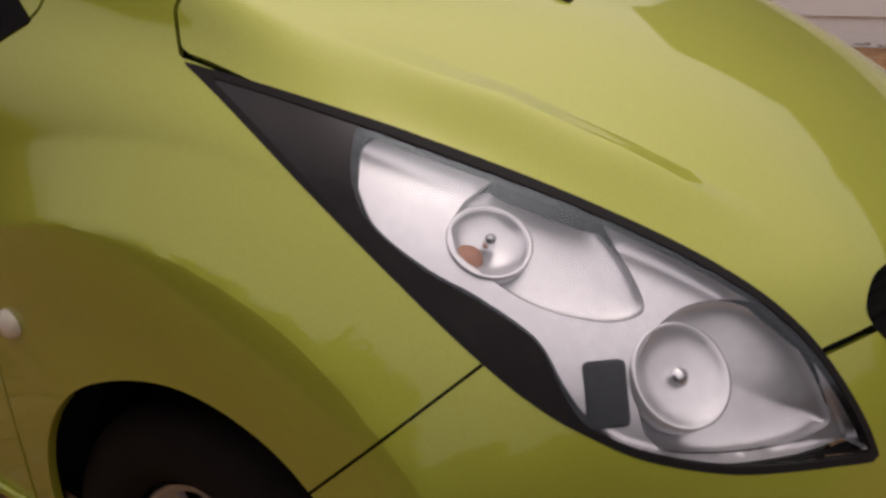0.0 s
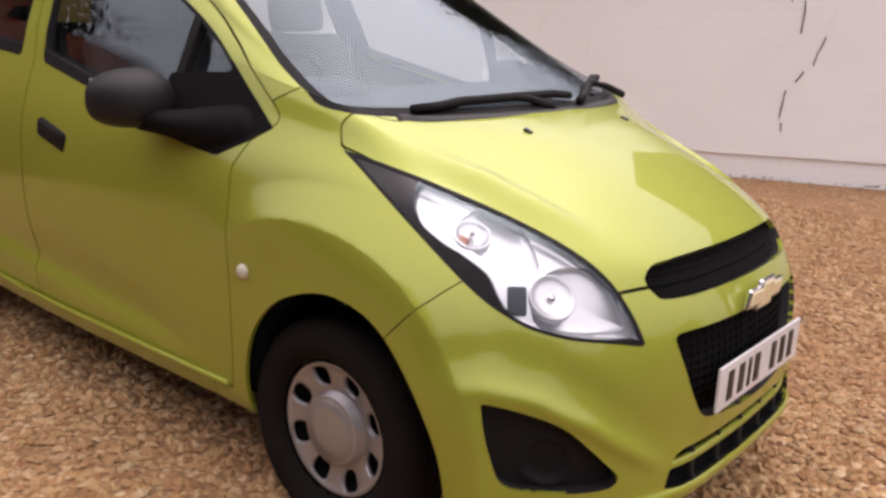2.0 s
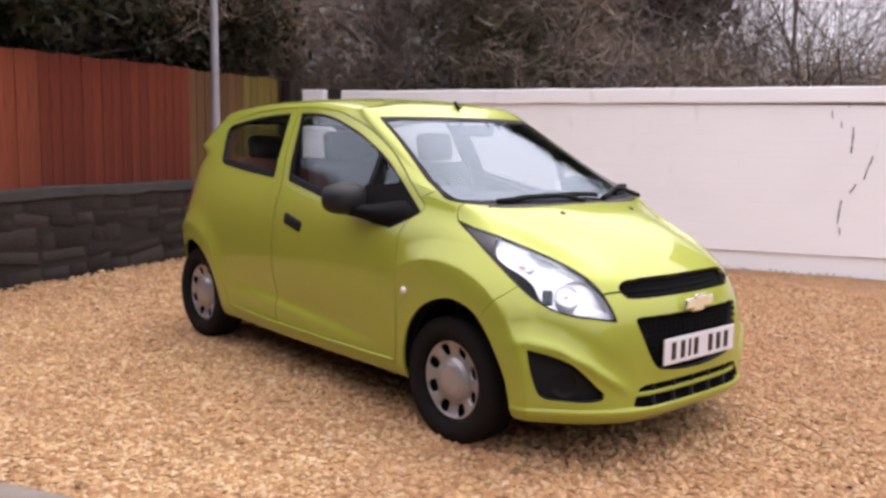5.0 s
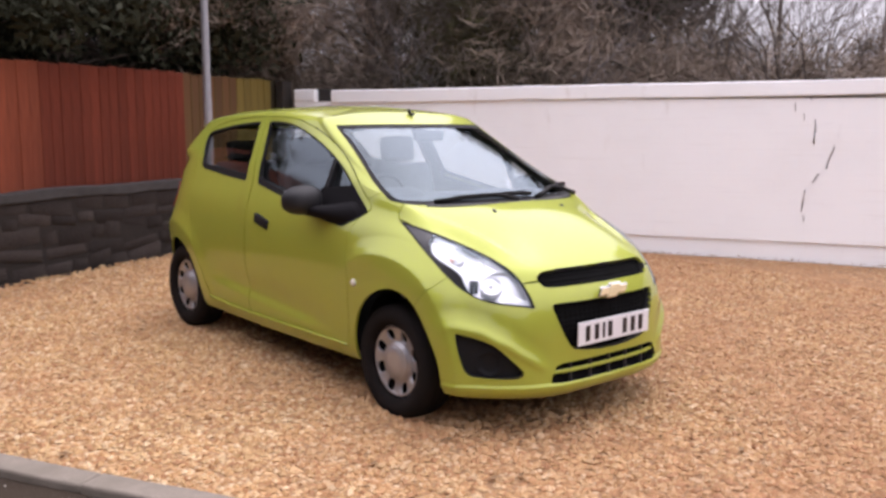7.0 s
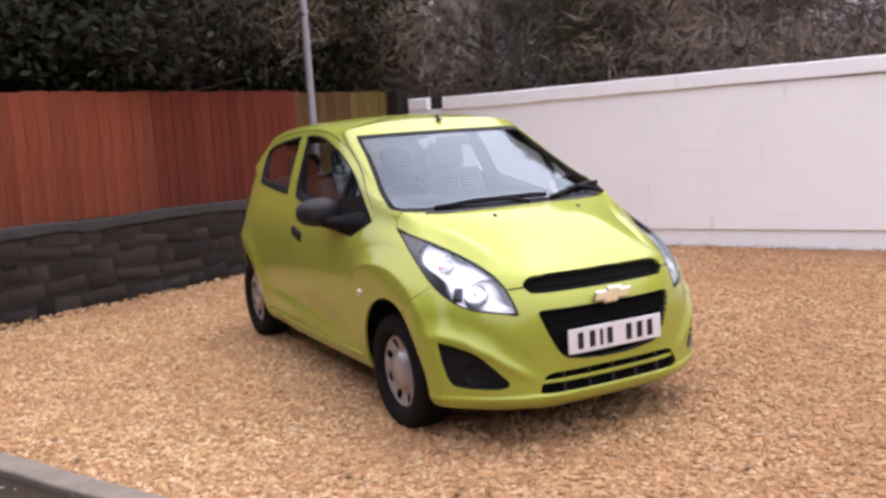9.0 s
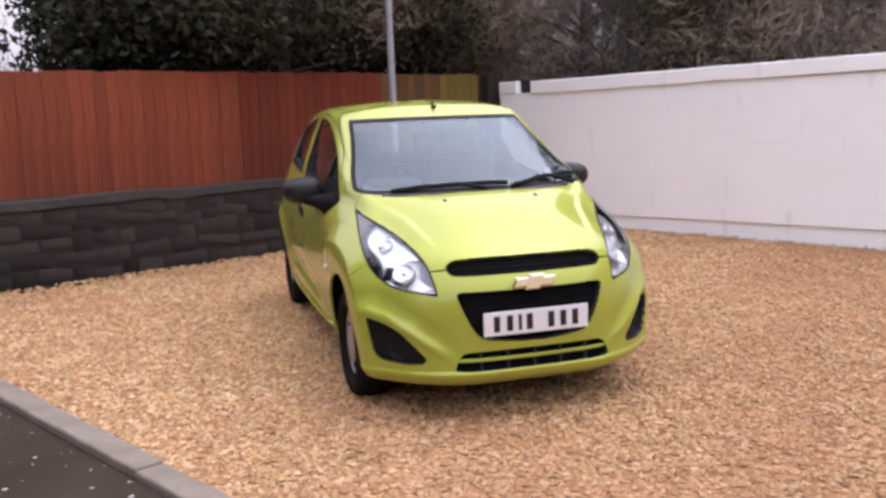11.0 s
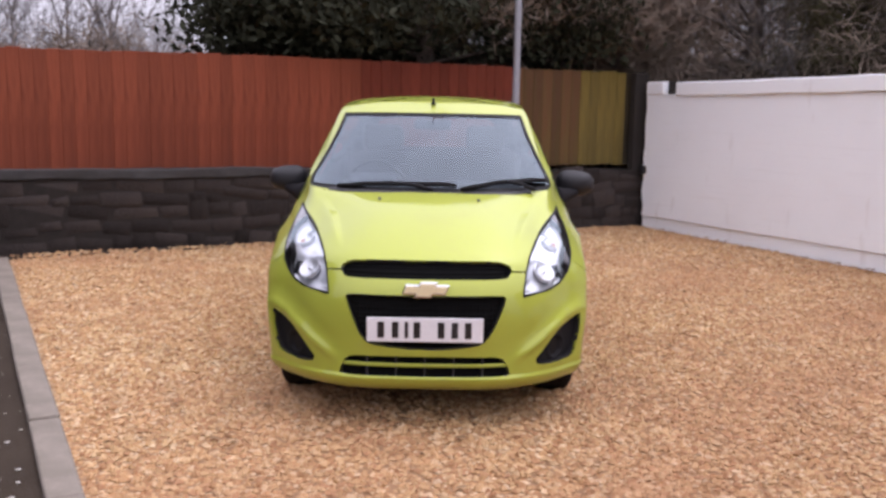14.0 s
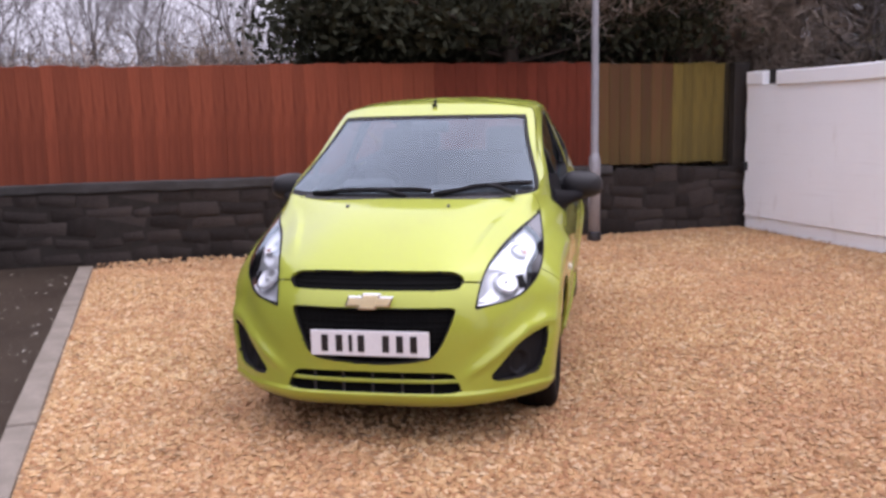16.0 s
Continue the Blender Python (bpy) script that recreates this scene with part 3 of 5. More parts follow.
fence_panel(old_fence, 0.787, 7, 0.129, 1.93, STREAKED_WOOD, 0.19)
# a dark upright block is added in place of the shaded gap here
post = thing("fence_post", "dark upright block standing in for the shaded gap by the white wall", "post", at=(0, 0, 0))
post.matrix_world = FENCE_AT @ pose(-0.02, 0.02, 0)
part("timber", block((0.19, 0.11, 1.92), (0.03, -0.10, 0.96), 0.008), surface("shaded_gap_dark", (0.03, 0.024, 0.02), rough=0.9, stretch=(1, 1, 0.08)), post)

# ---- lamp post ----
lamp_post = thing("lamp_post", "slim galvanised steel lamp column with a stouter base", "lamp post", at=(-5.25, 0.84, fall(-5.25)))
up = Matrix.Rotation(radians(90), 4, "X")
part("base_column", lathe([(0.0, 0.0), (0.062, 0.0), (0.062, 0.84), (0.058, 0.88), (0.042, 0.93)], 20, up), STEEL, lamp_post, smooth=True)
part("shaft", lathe([(0.042, 0.92), (0.036, 3.0), (0.030, 5.2), (0.0, 5.21)], 20, up), STEEL, lamp_post, smooth=True)
part("collar", lathe([(0.07, 0.0), (0.072, 0.02), (0.072, 0.09), (0.063, 0.10)], 20, up), BLACK, lamp_post, "dark band at the foot", smooth=True)
part("door", block((0.06, 0.01, 0.28), (0.0, -0.061, 0.5), 0.003), STEEL, lamp_post)


# ---- trees and scrub beyond the walls ----
def branches(rng, start, way, length, radius, depth, out, droop=0.0, spread=0.55, kids=3):
    """Grows a bent limb and its boughs; out collects tapered pieces."""
    p, w, steps = np.array(start, float), np.array(way, float), 3
    r = radius
    for k in range(steps):
        w = w + rng.normal(0, 0.13, 3) + np.array([0, 0, 0.04 - droop])
        w /= np.linalg.norm(w)
        q = p + w * length / steps
        r2 = r * 0.80
        out.append((p.copy(), q.copy(), r, r2))
        p, r = q, r2
        if depth > 0 and k > 0 or depth > 1:
            for _ in range(kids if k == steps - 1 else max(1, kids - 2)):
                side = rng.normal(0, 1, 3)
                side -= w * (side @ w)
                side /= np.linalg.norm(side) + 1e-6
                nw = w * (1 - spread * rng.uniform(0.5, 1)) + side * spread * rng.uniform(0.7, 1.2)
                branches(rng, p, nw / np.linalg.norm(nw), length * rng.uniform(0.5, 0.78), r * 0.72, depth - 1, out, droop, spread, kids)


def clear_of_walls(at, p, hang=0.0):
    """Which places (relative to a tree at at) are behind the wall's and the fence's faces; boughs may hang over the top."""
    w = np.array(p) + np.array([at[0], at[1], 0])
    a = radians(WALL_TURN)
    behind = -(w[:, 0] + 6.33) * math.sin(a) + (w[:, 1] - 2.52) * math.cos(a) > 0.32
    d = (w[:, 0] - CORNER.x) * 0.918 + (w[:, 1] - CORNER.y) * 0.3967
    return behind | (d < -0.34) | (hang > 50) | ((w[:, 2] > 2.0) & (d < -0.34 + hang))


def bare_tree(name, at, height, radius, seed, material, label, depth=4, spread=0.5, stems=1, sides=4, lean=0.1, fine=0.0, kids=3):
    rng = np.random.default_rng(seed)
    t = thing(name, label, "tree", name.replace("_", " ") + "s round the yard", at=(*at, -0.02))
    trunk, crown = [], []
    for _ in range(stems):
        way = np.array([rng.normal(0, lean * stems**0.5), rng.normal(0, lean * stems**0.5), 1.0])
        way /= np.linalg.norm(way)
        foot = np.array([rng.normal(0, 0.12 * (stems > 1)), rng.normal(0, 0.12 * (stems > 1)), 0])
        mid = foot + way * height * 0.28
        trunk.append((foot, mid, radius, radius * 0.78))
        branches(rng, mid, way, height * 0.34, radius * 0.78, depth, crown, spread=spread, kids=kids)
    crown = [(p, q, max(r, fine), max(s, fine)) for p, q, r, s in crown]
    crown = [c for c, ok in zip(crown, clear_of_walls(at, [c[1] for c in crown])) if ok]
    solid("trunk", *tubes(trunk, 8), material, t)
    solid("crown", *tubes(crown, sides), material, t)
    return t


def leafy_tree(name, at, height, width, seed, leaf, label, count=9000, leaf_size=0.075, low=0.2, hang=0.0, slim=0.45):
    """A dense evergreen: trunk, limbs, and clumps of small leaf blades round the limb ends, with gaps."""
    rng = np.random.default_rng(seed)
    t = thing(name, label, "tree", name.replace("_", " ") + "s round the yard", at=(*at, -0.02))
    limbs, tips = [], []
    solid("trunk", *tubes([((0, 0, 0), (0.05, 0, height * 0.5), 0.16, 0.11), ((0.05, 0, height * 0.5), (0, 0.05, height * 0.95), 0.11, 0.03)], 8), BARK, t)
    for k in range(70):
        z = height * rng.uniform(low * 0.5, 0.95)
        a, reach = rng.uniform(0, 6.28), width * (1.05 - 0.6 * (z / height) ** 2) * rng.uniform(0.6, 1.05)
        p, q = np.array([0.03, 0.02, z * 0.9]), np.array([reach * math.cos(a), reach * math.sin(a), z + rng.uniform(-0.1, 0.35)])
        if not clear_of_walls(at, [q], hang)[0]:
            continue
        limbs.append((p, q, 0.03, 0.008))
        tips += [p + (q - p) * s for s in (0.45, 0.7, 0.88, 1.0)]
    solid("branchwork", *tubes(limbs, 4), BARK, t)
    tips = np.array(tips)
    c = tips[rng.integers(0, len(tips), count)] + rng.normal(0, 1, (count, 3)) * np.array([0.24, 0.24, 0.20])
    c = c[clear_of_walls(at, c, hang)]
    count = len(c)
    a, b = rng.normal(0, 1, (count, 3)), rng.normal(0, 1, (count, 3))
    a /= np.linalg.norm(a, axis=1, keepdims=True)
    b -= a * (a * b).sum(1, keepdims=True)
    b /= np.linalg.norm(b, axis=1, keepdims=True)
    s = leaf_size * rng.uniform(0.5, 1.3, (count, 1))
    v = np.stack([c - a * s, c + b * s * slim, c + a * s, c - b * s * slim], 1).reshape(-1, 3)
    solid("crown", v, np.arange(count * 4).reshape(-1, 4), leaf, t, smooth=False)
    return t


def behind_fence(a, d):
    p = FENCE_AT @ Vector((a, -d, 0))
    return (p.x, p.y)


def behind_wall(a, d):
    p = WALL_AT @ Vector((a, d, 0))
    return (p.x, p.y)


EVERGREEN = "dense dark evergreen tree behind the fence"
for k, (a, d, h, w) in enumerate(((4.1, 1.5, 6.2, 1.2), (2.4, 1.3, 6.6, 2.8), (1.0, 1.5, 6.0, 2.2), (3.3, 3.6, 7.5, 1.6), (-0.6, 2.4, 5.2, 1.4), (1.6, 4.2, 7.2, 1.8), (0.2, 3.8, 6.6, 1.7))):
    if a > 1.8:
        leafy_tree("evergreen_tree", behind_fence(a, d), h, w, 20 + k, NEEDLE, EVERGREEN, 44000, 0.058, hang=1.9)
    else:
        leafy_tree("twiggy_tree", behind_fence(a, d), h, w, 20 + k, DRY, "dense brown twiggy tree behind the old fence", 26000, 0.17, hang=0.6, slim=0.04)
SCRUB = "dense dry brown scrub bush behind the white wall"
for k, (a, d, h, w) in enumerate(((-0.9, 1.3, 4.6, 1.2), (0.4, 1.3, 4.2, 1.1), (1.7, 1.5, 4.0, 1.1), (2.75, 1.4, 3.6, 1.2), (4.2, 1.5, 2.35, 1.2), (5.6, 1.5, 2.1, 1.2), (6.9, 1.5, 2.15, 1.2), (8.2, 1.5, 2.1, 1.2), (9.6, 1.6, 2.2, 1.3), (11.2, 1.6, 2.3, 1.3),
                                  (-0.2, 3.2, 5.6, 1.5), (1.6, 3.4, 5.4, 1.5), (2.6, 3.4, 4.6, 1.3), (4.9, 3.6, 2.5, 1.4), (7.2, 3.6, 2.5, 1.5), (9.2, 3.6, 2.5, 1.5))):
    leafy_tree("scrub_bush", behind_wall(a, d), h, w, 40 + k, IVY if k in (2, 11) else DRY, SCRUB, 12000, 0.17, slim=0.035)
# two trees out of view, added to darken what the bonnet mirrors
for k, (a, d, h, w) in enumerate(((12.6, 2.1, 4.6, 1.4), (14.2, 2.2, 4.8, 1.4))):
    leafy_tree("evergreen_tree", behind_wall(a, d), h, w, 60 + k, NEEDLE, "unseen evergreen tree added to darken the bonnet reflection", 20000, 0.075)
# crowns kept above the view, placed for the dark foliage mirrored in the windscreen
for k, (a, d, h, w) in enumerate(((2.7, 2.6, 5.7, 1.2), (3.75, 2.8, 4.9, 0.9))):
    leafy_tree("evergreen_tree", behind_wall(a, d), h, w, 66 + k, NEEDLE, "high-crowned dark evergreen tree behind the white wall", 14000, 0.085, low=1.15)
rng = random.Random(5)
for k in range(22):
    bare_tree("bare_shrub", behind_wall(-0.8 + 0.62 * k + rng.uniform(-0.2, 0.2), rng.uniform(0.8, 2.4)), rng.uniform(3.2, 4.8), rng.uniform(0.020, 0.036), 100 + k,
              BARK if k % 3 else PALE_BARK, "leafless brown thicket shrub behind the white wall", 4, 0.55, 4, 3, 0.16)
for k in range(10):
    bare_tree("bare_tree", behind_wall(0.5 + 1.6 * k + rng.uniform(-0.4, 0.4), rng.uniform(4.5, 8)), rng.uniform(6.0, 8), rng.uniform(0.06, 0.10), 200 + k,
              BARK if k % 2 else PALE_BARK, "tall leafless winter tree beyond the wall", 4, 0.45, 1, 4)
for k in range(40):
    bare_tree("bare_tree", behind_fence(4.6 + 0.48 * k + rng.uniform(-0.5, 0.5), rng.uniform(9, 20)), rng.uniform(5.0, 7.5), rng.uniform(0.045, 0.075), 300 + k,
              PALE_BARK, "slender leafless grey tree beyond the fence", 4, 0.42, 1, 3, fine=0.0034)
for k in range(46):
    bare_tree("bare_shrub", behind_fence(4.8 + 0.42 * k + rng.uniform(-0.3, 0.3), rng.uniform(5, 10)), rng.uniform(2.6, 3.9), rng.uniform(0.015, 0.028), 400 + k,
              PALE_BARK, "low leafless hedge shrub beyond the fence", 3, 0.55, 6, 3, 0.18, fine=0.0034)

for k in range(9):
    leafy_tree("scrub_bush", behind_fence(5.0 + 1.15 * k, 4.8 + 0.6 * math.sin(k * 2.4)), 2.25 + 0.2 * math.sin(k * 1.9), 1.1, 600 + k, DRY, "low dry brown hedge bush beyond the fence", 5000, 0.15, slim=0.05)
leafy_tree("ivy_bush", behind_fence(-0.2, 1.3), 4.8, 1.2, 71, DRY, "dry brown twiggy bush behind the wall corner", 14000, 0.16, slim=0.05)
# three more, out of view, added to darken the side windows' reflections
for k, (a, d) in enumerate(((11.4, 3.0), (13.4, 2.6), (15.2, 3.2))):
    leafy_tree("evergreen_tree", behind_fence(a, d), 7.2, 1.7, 80 + k, NEEDLE, EVERGREEN, 9000, 0.16)

# unseen trees added across the road, behind the walk, to darken paint and glass
for k in range(12):
    a = radians(250 + 12.5 * k)
    reach, tall = ((11.2, 8.6) if k < 4 else (13.0, 3.2))
    leafy_tree("roadside_tree", (0.5 + (reach + 0.8 * math.sin(k * 2.3)) * math.cos(a), 0.5 + (reach + 0.8 * math.sin(k * 2.3)) * math.sin(a)), tall + 0.8 * math.sin(k * 1.7), 2.6 if k < 4 else 2.4, 500 + k, NEEDLE,
               "unseen tall evergreen tree added to darken reflections" if k < 4 else "unseen low evergreen tree added to darken reflections", 7000 if k < 4 else 5500, 0.30 if k < 4 else 0.26, hang=99.0)

# a gabled house beyond the white wall, seen only mirrored in the bonnet
house = thing("house", "brown rendered house with a gabled bay and slate roof", "house", at=(0.1, 11.8, -0.05))
RENDER = surface("brown_roughcast_render", (0.15, 0.12, 0.09), (0.10, 0.08, 0.06), 0.9, scale=1.5, fine=40, bump=0.4)
SLATE = surface("dark_roof_slate", (0.05, 0.05, 0.055), (0.035, 0.033, 0.035), 0.7, scale=3, fine=20, bump=0.4)
W, E, R, L = 1.65, 5.2, 6.7, 6.0
bm = bmesh.new()
ends = [[bm.verts.new((x, y, z)) for x, z in ((-W, 0), (W, 0), (W, E), (0, R), (-W, E))] for y in (-L / 2, L / 2)]
bm.faces.new(ends[0])
bm.faces.new(list(reversed(ends[1])))
for k in range(5):
    bm.faces.new((ends[0][(k + 1) % 5], ends[0][k], ends[1][k], ends[1][(k + 1) % 5]))
part("wall", bm, RENDER, house)
part("wall", block((5.6, 5.4, 5.35), (W + 2.81, 0.3, 2.675), 0.02), RENDER, house)
lean = math.degrees(math.atan2(R - E, W))
for side in (-1, 1):
    part("roof", block((math.hypot(W, R - E) + 0.2, L + 0.4, 0.12), (0, 0, 0), 0.02, pose(side * (W / 2 + 0.06), 0, (E + R) / 2 + 0.04, 0, side * lean, 0)), SLATE, house)
for side in (-1, 1):
    roof = part("roof", block((5.9, 3.1, 0.12), (0, 0, 0), 0.02, pose(W + 2.95, 0.3 + side * 1.45, 5.86, -side * 20, 0, 0)), SLATE, house)
part("chimney", block((0.6, 0.8, 1.3), (W + 3.4, 0.9, 6.6), 0.03), surface("sooty_brick", (0.16, 0.08, 0.05), (0.09, 0.05, 0.035), 0.9, scale=6), roof)
for x, y in ((0, -L / 2), (3.2, -2.4), (5.4, -2.4)):
    for z in (1.5, 4.0):
        w = part("window", block((1.2, 0.10, 1.2), (x, y, z), 0.01), SLATE, house, "dark framed window")
        part("pane", block((1.0, 0.03, 1.0), (x, y - 0.05, z), 0.004), BORDER, w)

# fallen leaves caught along the foot of the white wall, and a few blown over the shingle
rng = np.random.default_rng(21)
lv, lf = [], []
for k in range(420):
    if k < 300:
        a = rng.uniform(0.1, 12.0)
        p = WALL_AT @ Vector((a, -0.02 - rng.exponential(0.05), 0))
    else:
        p = Vector((rng.uniform(-4.5, 3.0), 0, 0))
        p.y = kerb_y(p.x) + 0.1 + rng.uniform(0, 1) * (wall_y(p.x) - kerb_y(p.x) - 0.2)
    r, a, z = rng.uniform(0.014, 0.036), rng.uniform(0, 6.28), fall(p.x) + 0.016
    o, ux, uy = len(lv), math.cos(a), math.sin(a)
    for s, w, h in ((-1, 0, 0.006), (-0.2, 0.45, 0.012), (1, 0, 0.010), (-0.2, -0.45, 0.010), (0.0, 0, 0.004)):
        lv.append((p.x + r * (s * ux - w * uy), p.y + r * (s * uy + w * ux), z + h * rng.uniform(0.4, 1.3)))
    lf += [(o, o + 4, o + 1), (o + 1, o + 4, o + 2), (o + 2, o + 4, o + 3), (o + 3, o + 4, o)]
tagged(solid("fallen_leaves", lv, lf, DEAD_LEAF, smooth=False), "dry brown fallen leaves along the wall foot", "leaves", kind="stuff")


# ---- the car ----
# Feature lines of the car's left half, front centre to rear centre: x forward of the front axle, y outward, z up.
LINES = [
    "0.715 0 .155; .712 .2 .155; .69 .38 .158; .60 .56 .165; .48 .68 .17; .35 .735 .18; 0 .73 .19; -.35 .73 .19; -.85 .735 .19; -1.4 .735 .19; -1.95 .73 .20; -2.375 .72 .22; -2.68 .64 .25; -2.78 .40 .26; -2.80 0 .26",
    ".765 0 .205; .76 .2 .205; .735 .39 .21; .63 .58 .215; .50 .70 .225; .37 .75 .235; 0 .755 .24; -.35 .755 .245; -.85 .76 .25; -1.4 .76 .25; -1.95 .755 .26; -2.375 .745 .29; -2.70 .665 .33; -2.82 .41 .34; -2.85 0 .34",
    ".768 0 .31; .762 .2 .31; .735 .37 .31; .645 .57 .31; .51 .705 .32; .375 .76 .33; 0 .772 .34; -.35 .772 .345; -.85 .775 .35; -1.4 .775 .35; -1.95 .772 .36; -2.375 .765 .39; -2.72 .68 .43; -2.84 .42 .44; -2.86 0 .44",
    ".775 0 .44; .766 .2 .44; .73 .37 .44; .635 .575 .44; .495 .715 .45; .365 .768 .46; 0 .785 .47; -.35 .785 .48; -.85 .785 .49; -1.4 .785 .49; -1.95 .785 .50; -2.375 .78 .53; -2.73 .69 .56; -2.84 .43 .57; -2.86 0 .57",
    ".757 0 .585; .748 .2 .585; .712 .37 .58; .61 .545 .59; .47 .68 .61; .34 .75 .63; 0 .785 .65; -.35 .79 .65; -.85 .795 .66; -1.4 .795 .68; -1.95 .795 .70; -2.375 .785 .72; -2.72 .69 .74; -2.83 .43 .75; -2.85 0 .75",
    ".705 0 .69; .695 .2 .69; .655 .37 .69; .555 .52 .70; .41 .64 .73; .28 .71 .755; -.05 .765 .79; -.37 .785 .80; -.85 .79 .82; -1.4 .79 .84; -1.95 .785 .86; -2.38 .77 .88; -2.71 .68 .90; -2.82 .42 .91; -2.84 0 .91",
    ".645 0 .755; .635 .2 .755; .60 .36 .755; .48 .50 .775; .33 .605 .81; .19 .675 .84; -.10 .735 .88; -.39 .76 .90; -.85 .77 .93; -1.4 .765 .96; -1.95 .755 .98; -2.38 .735 .99; -2.70 .655 1.0; -2.81 .41 1.01; -2.83 0 1.01",
    ".50 0 .855; .49 .2 .853; .455 .34 .845; .35 .46 .85; .22 .56 .875; .10 .635 .905; -.15 .70 .945; -.42 .73 .965; -.87 .745 1.005; -1.4 .738 1.045; -1.95 .72 1.07; -2.38 .70 1.09; -2.69 .63 1.09; -2.80 .40 1.09; -2.82 0 1.09",
    ".32 0 .94; .31 .2 .938; .28 .33 .928; .20 .45 .925; .10 .55 .94; 0 .62 .965; -.20 .682 .995; -.45 .705 1.03; -.89 .715 1.09; -1.4 .71 1.135; -1.95 .695 1.15; -2.375 .675 1.155; -2.67 .605 1.15; -2.78 .39 1.145; -2.80 0 1.145",
    ".12 0 1.0; .11 .2 .998; .08 .36 .995; .03 .48 1.0; -.03 .58 1.01; -.09 .635 1.03; -.25 .663 1.065; -.48 .68 1.115; -.9 .688 1.175; -1.4 .685 1.215; -1.95 .67 1.225; -2.36 .65 1.22; -2.64 .58 1.21; -2.75 .38 1.2; -2.77 0 1.2",
    "-.29 0 1.215; -.295 .2 1.212; -.31 .37 1.198; -.33 .48 1.183; -.37 .565 1.168; -.41 .605 1.165; -.51 .632 1.195; -.68 .648 1.245; -.98 .652 1.30; -1.4 .652 1.33; -1.92 .64 1.325; -2.30 .615 1.31; -2.58 .54 1.30; -2.69 .36 1.30; -2.71 0 1.30",
    "-.74 0 1.428; -.745 .2 1.426; -.755 .36 1.418; -.775 .46 1.408; -.80 .53 1.395; -.83 .568 1.385; -.88 .588 1.383; -.98 .602 1.392; -1.16 .61 1.41; -1.42 .612 1.425; -1.88 .60 1.42; -2.22 .575 1.40; -2.50 .50 1.385; -2.62 .33 1.39; -2.64 0 1.395",
    "-.86 0 1.463; -.863 .2 1.461; -.873 .33 1.454; -.89 .42 1.447; -.915 .475 1.44; -.95 .505 1.44; -1.0 .52 1.448; -1.1 .53 1.46; -1.25 .535 1.47; -1.45 .535 1.475; -1.85 .52 1.47; -2.12 .49 1.46; -2.36 .42 1.445; -2.46 .27 1.445; -2.48 0 1.445",
    "-1.05 0 1.492; -1.06 0 1.492; -1.07 0 1.493; -1.09 0 1.494; -1.11 0 1.495; -1.14 0 1.496; -1.18 0 1.498; -1.25 0 1.5; -1.35 0 1.502; -1.5 0 1.503; -1.75 0 1.502; -1.95 0 1.497; -2.1 0 1.49; -2.2 0 1.484; -2.25 0 1.48",
]
CAGE = np.array([[[float(a) for a in p.split()] for p in line.split(";")] for line in LINES])
CAGE[:5, 12] += (.012, -.02, 0)
CAGE[5:9, 12] += (.04, -.045, 0)
CAGE[:9, 13] += (.02, -.01, 0)
CAGE[5:9, 11] += (0, -.010, 0)
CAGE[10:13, 6:12] -= (0, .022, 0)
CAGE[9, 7:12] -= (0, .008, 0)
CAGE[12:, :, 2] += .012
CAGE[2:5, 4] -= (0, .012, 0)
CAGE[11, 3:14, 1] += (0, .002, .002, .006, .003, 0, -.006, -.010, -.010, -.008, -.004)
CAGE[12, 3:14, 1] += (-.030, -.045, -.050, -.042, -.038, -.034, -.032, -.030, -.030, -.020, -.010)
CAGE[11, 4:9, 2] += (.004, .007, .007, .005, .002)
CAGE[10, 4:8, 1] += (.004, .008, .010, .006)
CAGE[8, 4:6, 1] += .012
CAGE[9, 4:6, 1] -= (.004, .011)


def between_lines(k, t, straight):
    """A line between two others: straight across the bonnet and screen, smooth along the sides."""
    a, b, c, d = CAGE[k - 1:k + 3]
    smooth = 0.5 * (2 * b + (c - a) * t + (2 * a - 5 * b + 4 * c - d) * t**2 + (3 * b - a - 3 * c + d) * t**3)
    return smooth + (b + (c - b) * t + np.array([0, 0, straight]) - smooth) * np.array([1, 1, 1, 1, .7, .3] + [0] * 9)[:, None]


# the bonnet runs up straight to the scuttle, and the screen rises from it at an angle
CAGE = np.concatenate([CAGE[:9], between_lines(8, .6, .003)[None], CAGE[9:10], between_lines(9, .16, .001)[None], CAGE[10:]])


def padded(c):
    """The cage with its mirror image carried on past the centre line, and run on straight at the sill."""
    flip = np.array([1, -1, 1.0])
    c = np.concatenate([2 * c[:1] - c[1:2], c, c[-2:-1] * flip])
    return np.concatenate([c[:, 1:2] * flip, c, c[:, -2:-1] * flip], 1)


def weights(n):
    t = np.linspace(0, 1, n, endpoint=False)[:, None]
    return np.hstack([(1 - t) ** 3, 3 * t**3 - 6 * t**2 + 4, -3 * t**3 + 3 * t**2 + 3 * t + 1, t**3]) / 6


def spline(c, n):
    """A cubic B-spline along the first axis, n steps a span; c is padded by one at each end."""
    w, out = weights(n), []
    for k in range(len(c) - 3):
        out.append(np.tensordot(w, c[k:k + 4], 1))
    out.append((c[-3] * 4 + c[-4] + c[-2])[None] / 6)
    return np.concatenate(out)


def fitted(c, rounds=4):
    """Moves the cage so that the smooth surface comes close to the feature lines."""
    work = c.copy()
    for _ in range(rounds):
        p = padded(work)
        at = (p[:-2] + 4 * p[1:-1] + p[2:]) / 6
        at = (at[:, :-2] + 4 * at[:, 1:-1] + at[:, 2:]) / 6
        work += c - at
        work[:, 0, 1] = work[:, -1, 1] = 0
        work[-1, :, 1] = 0
    return work


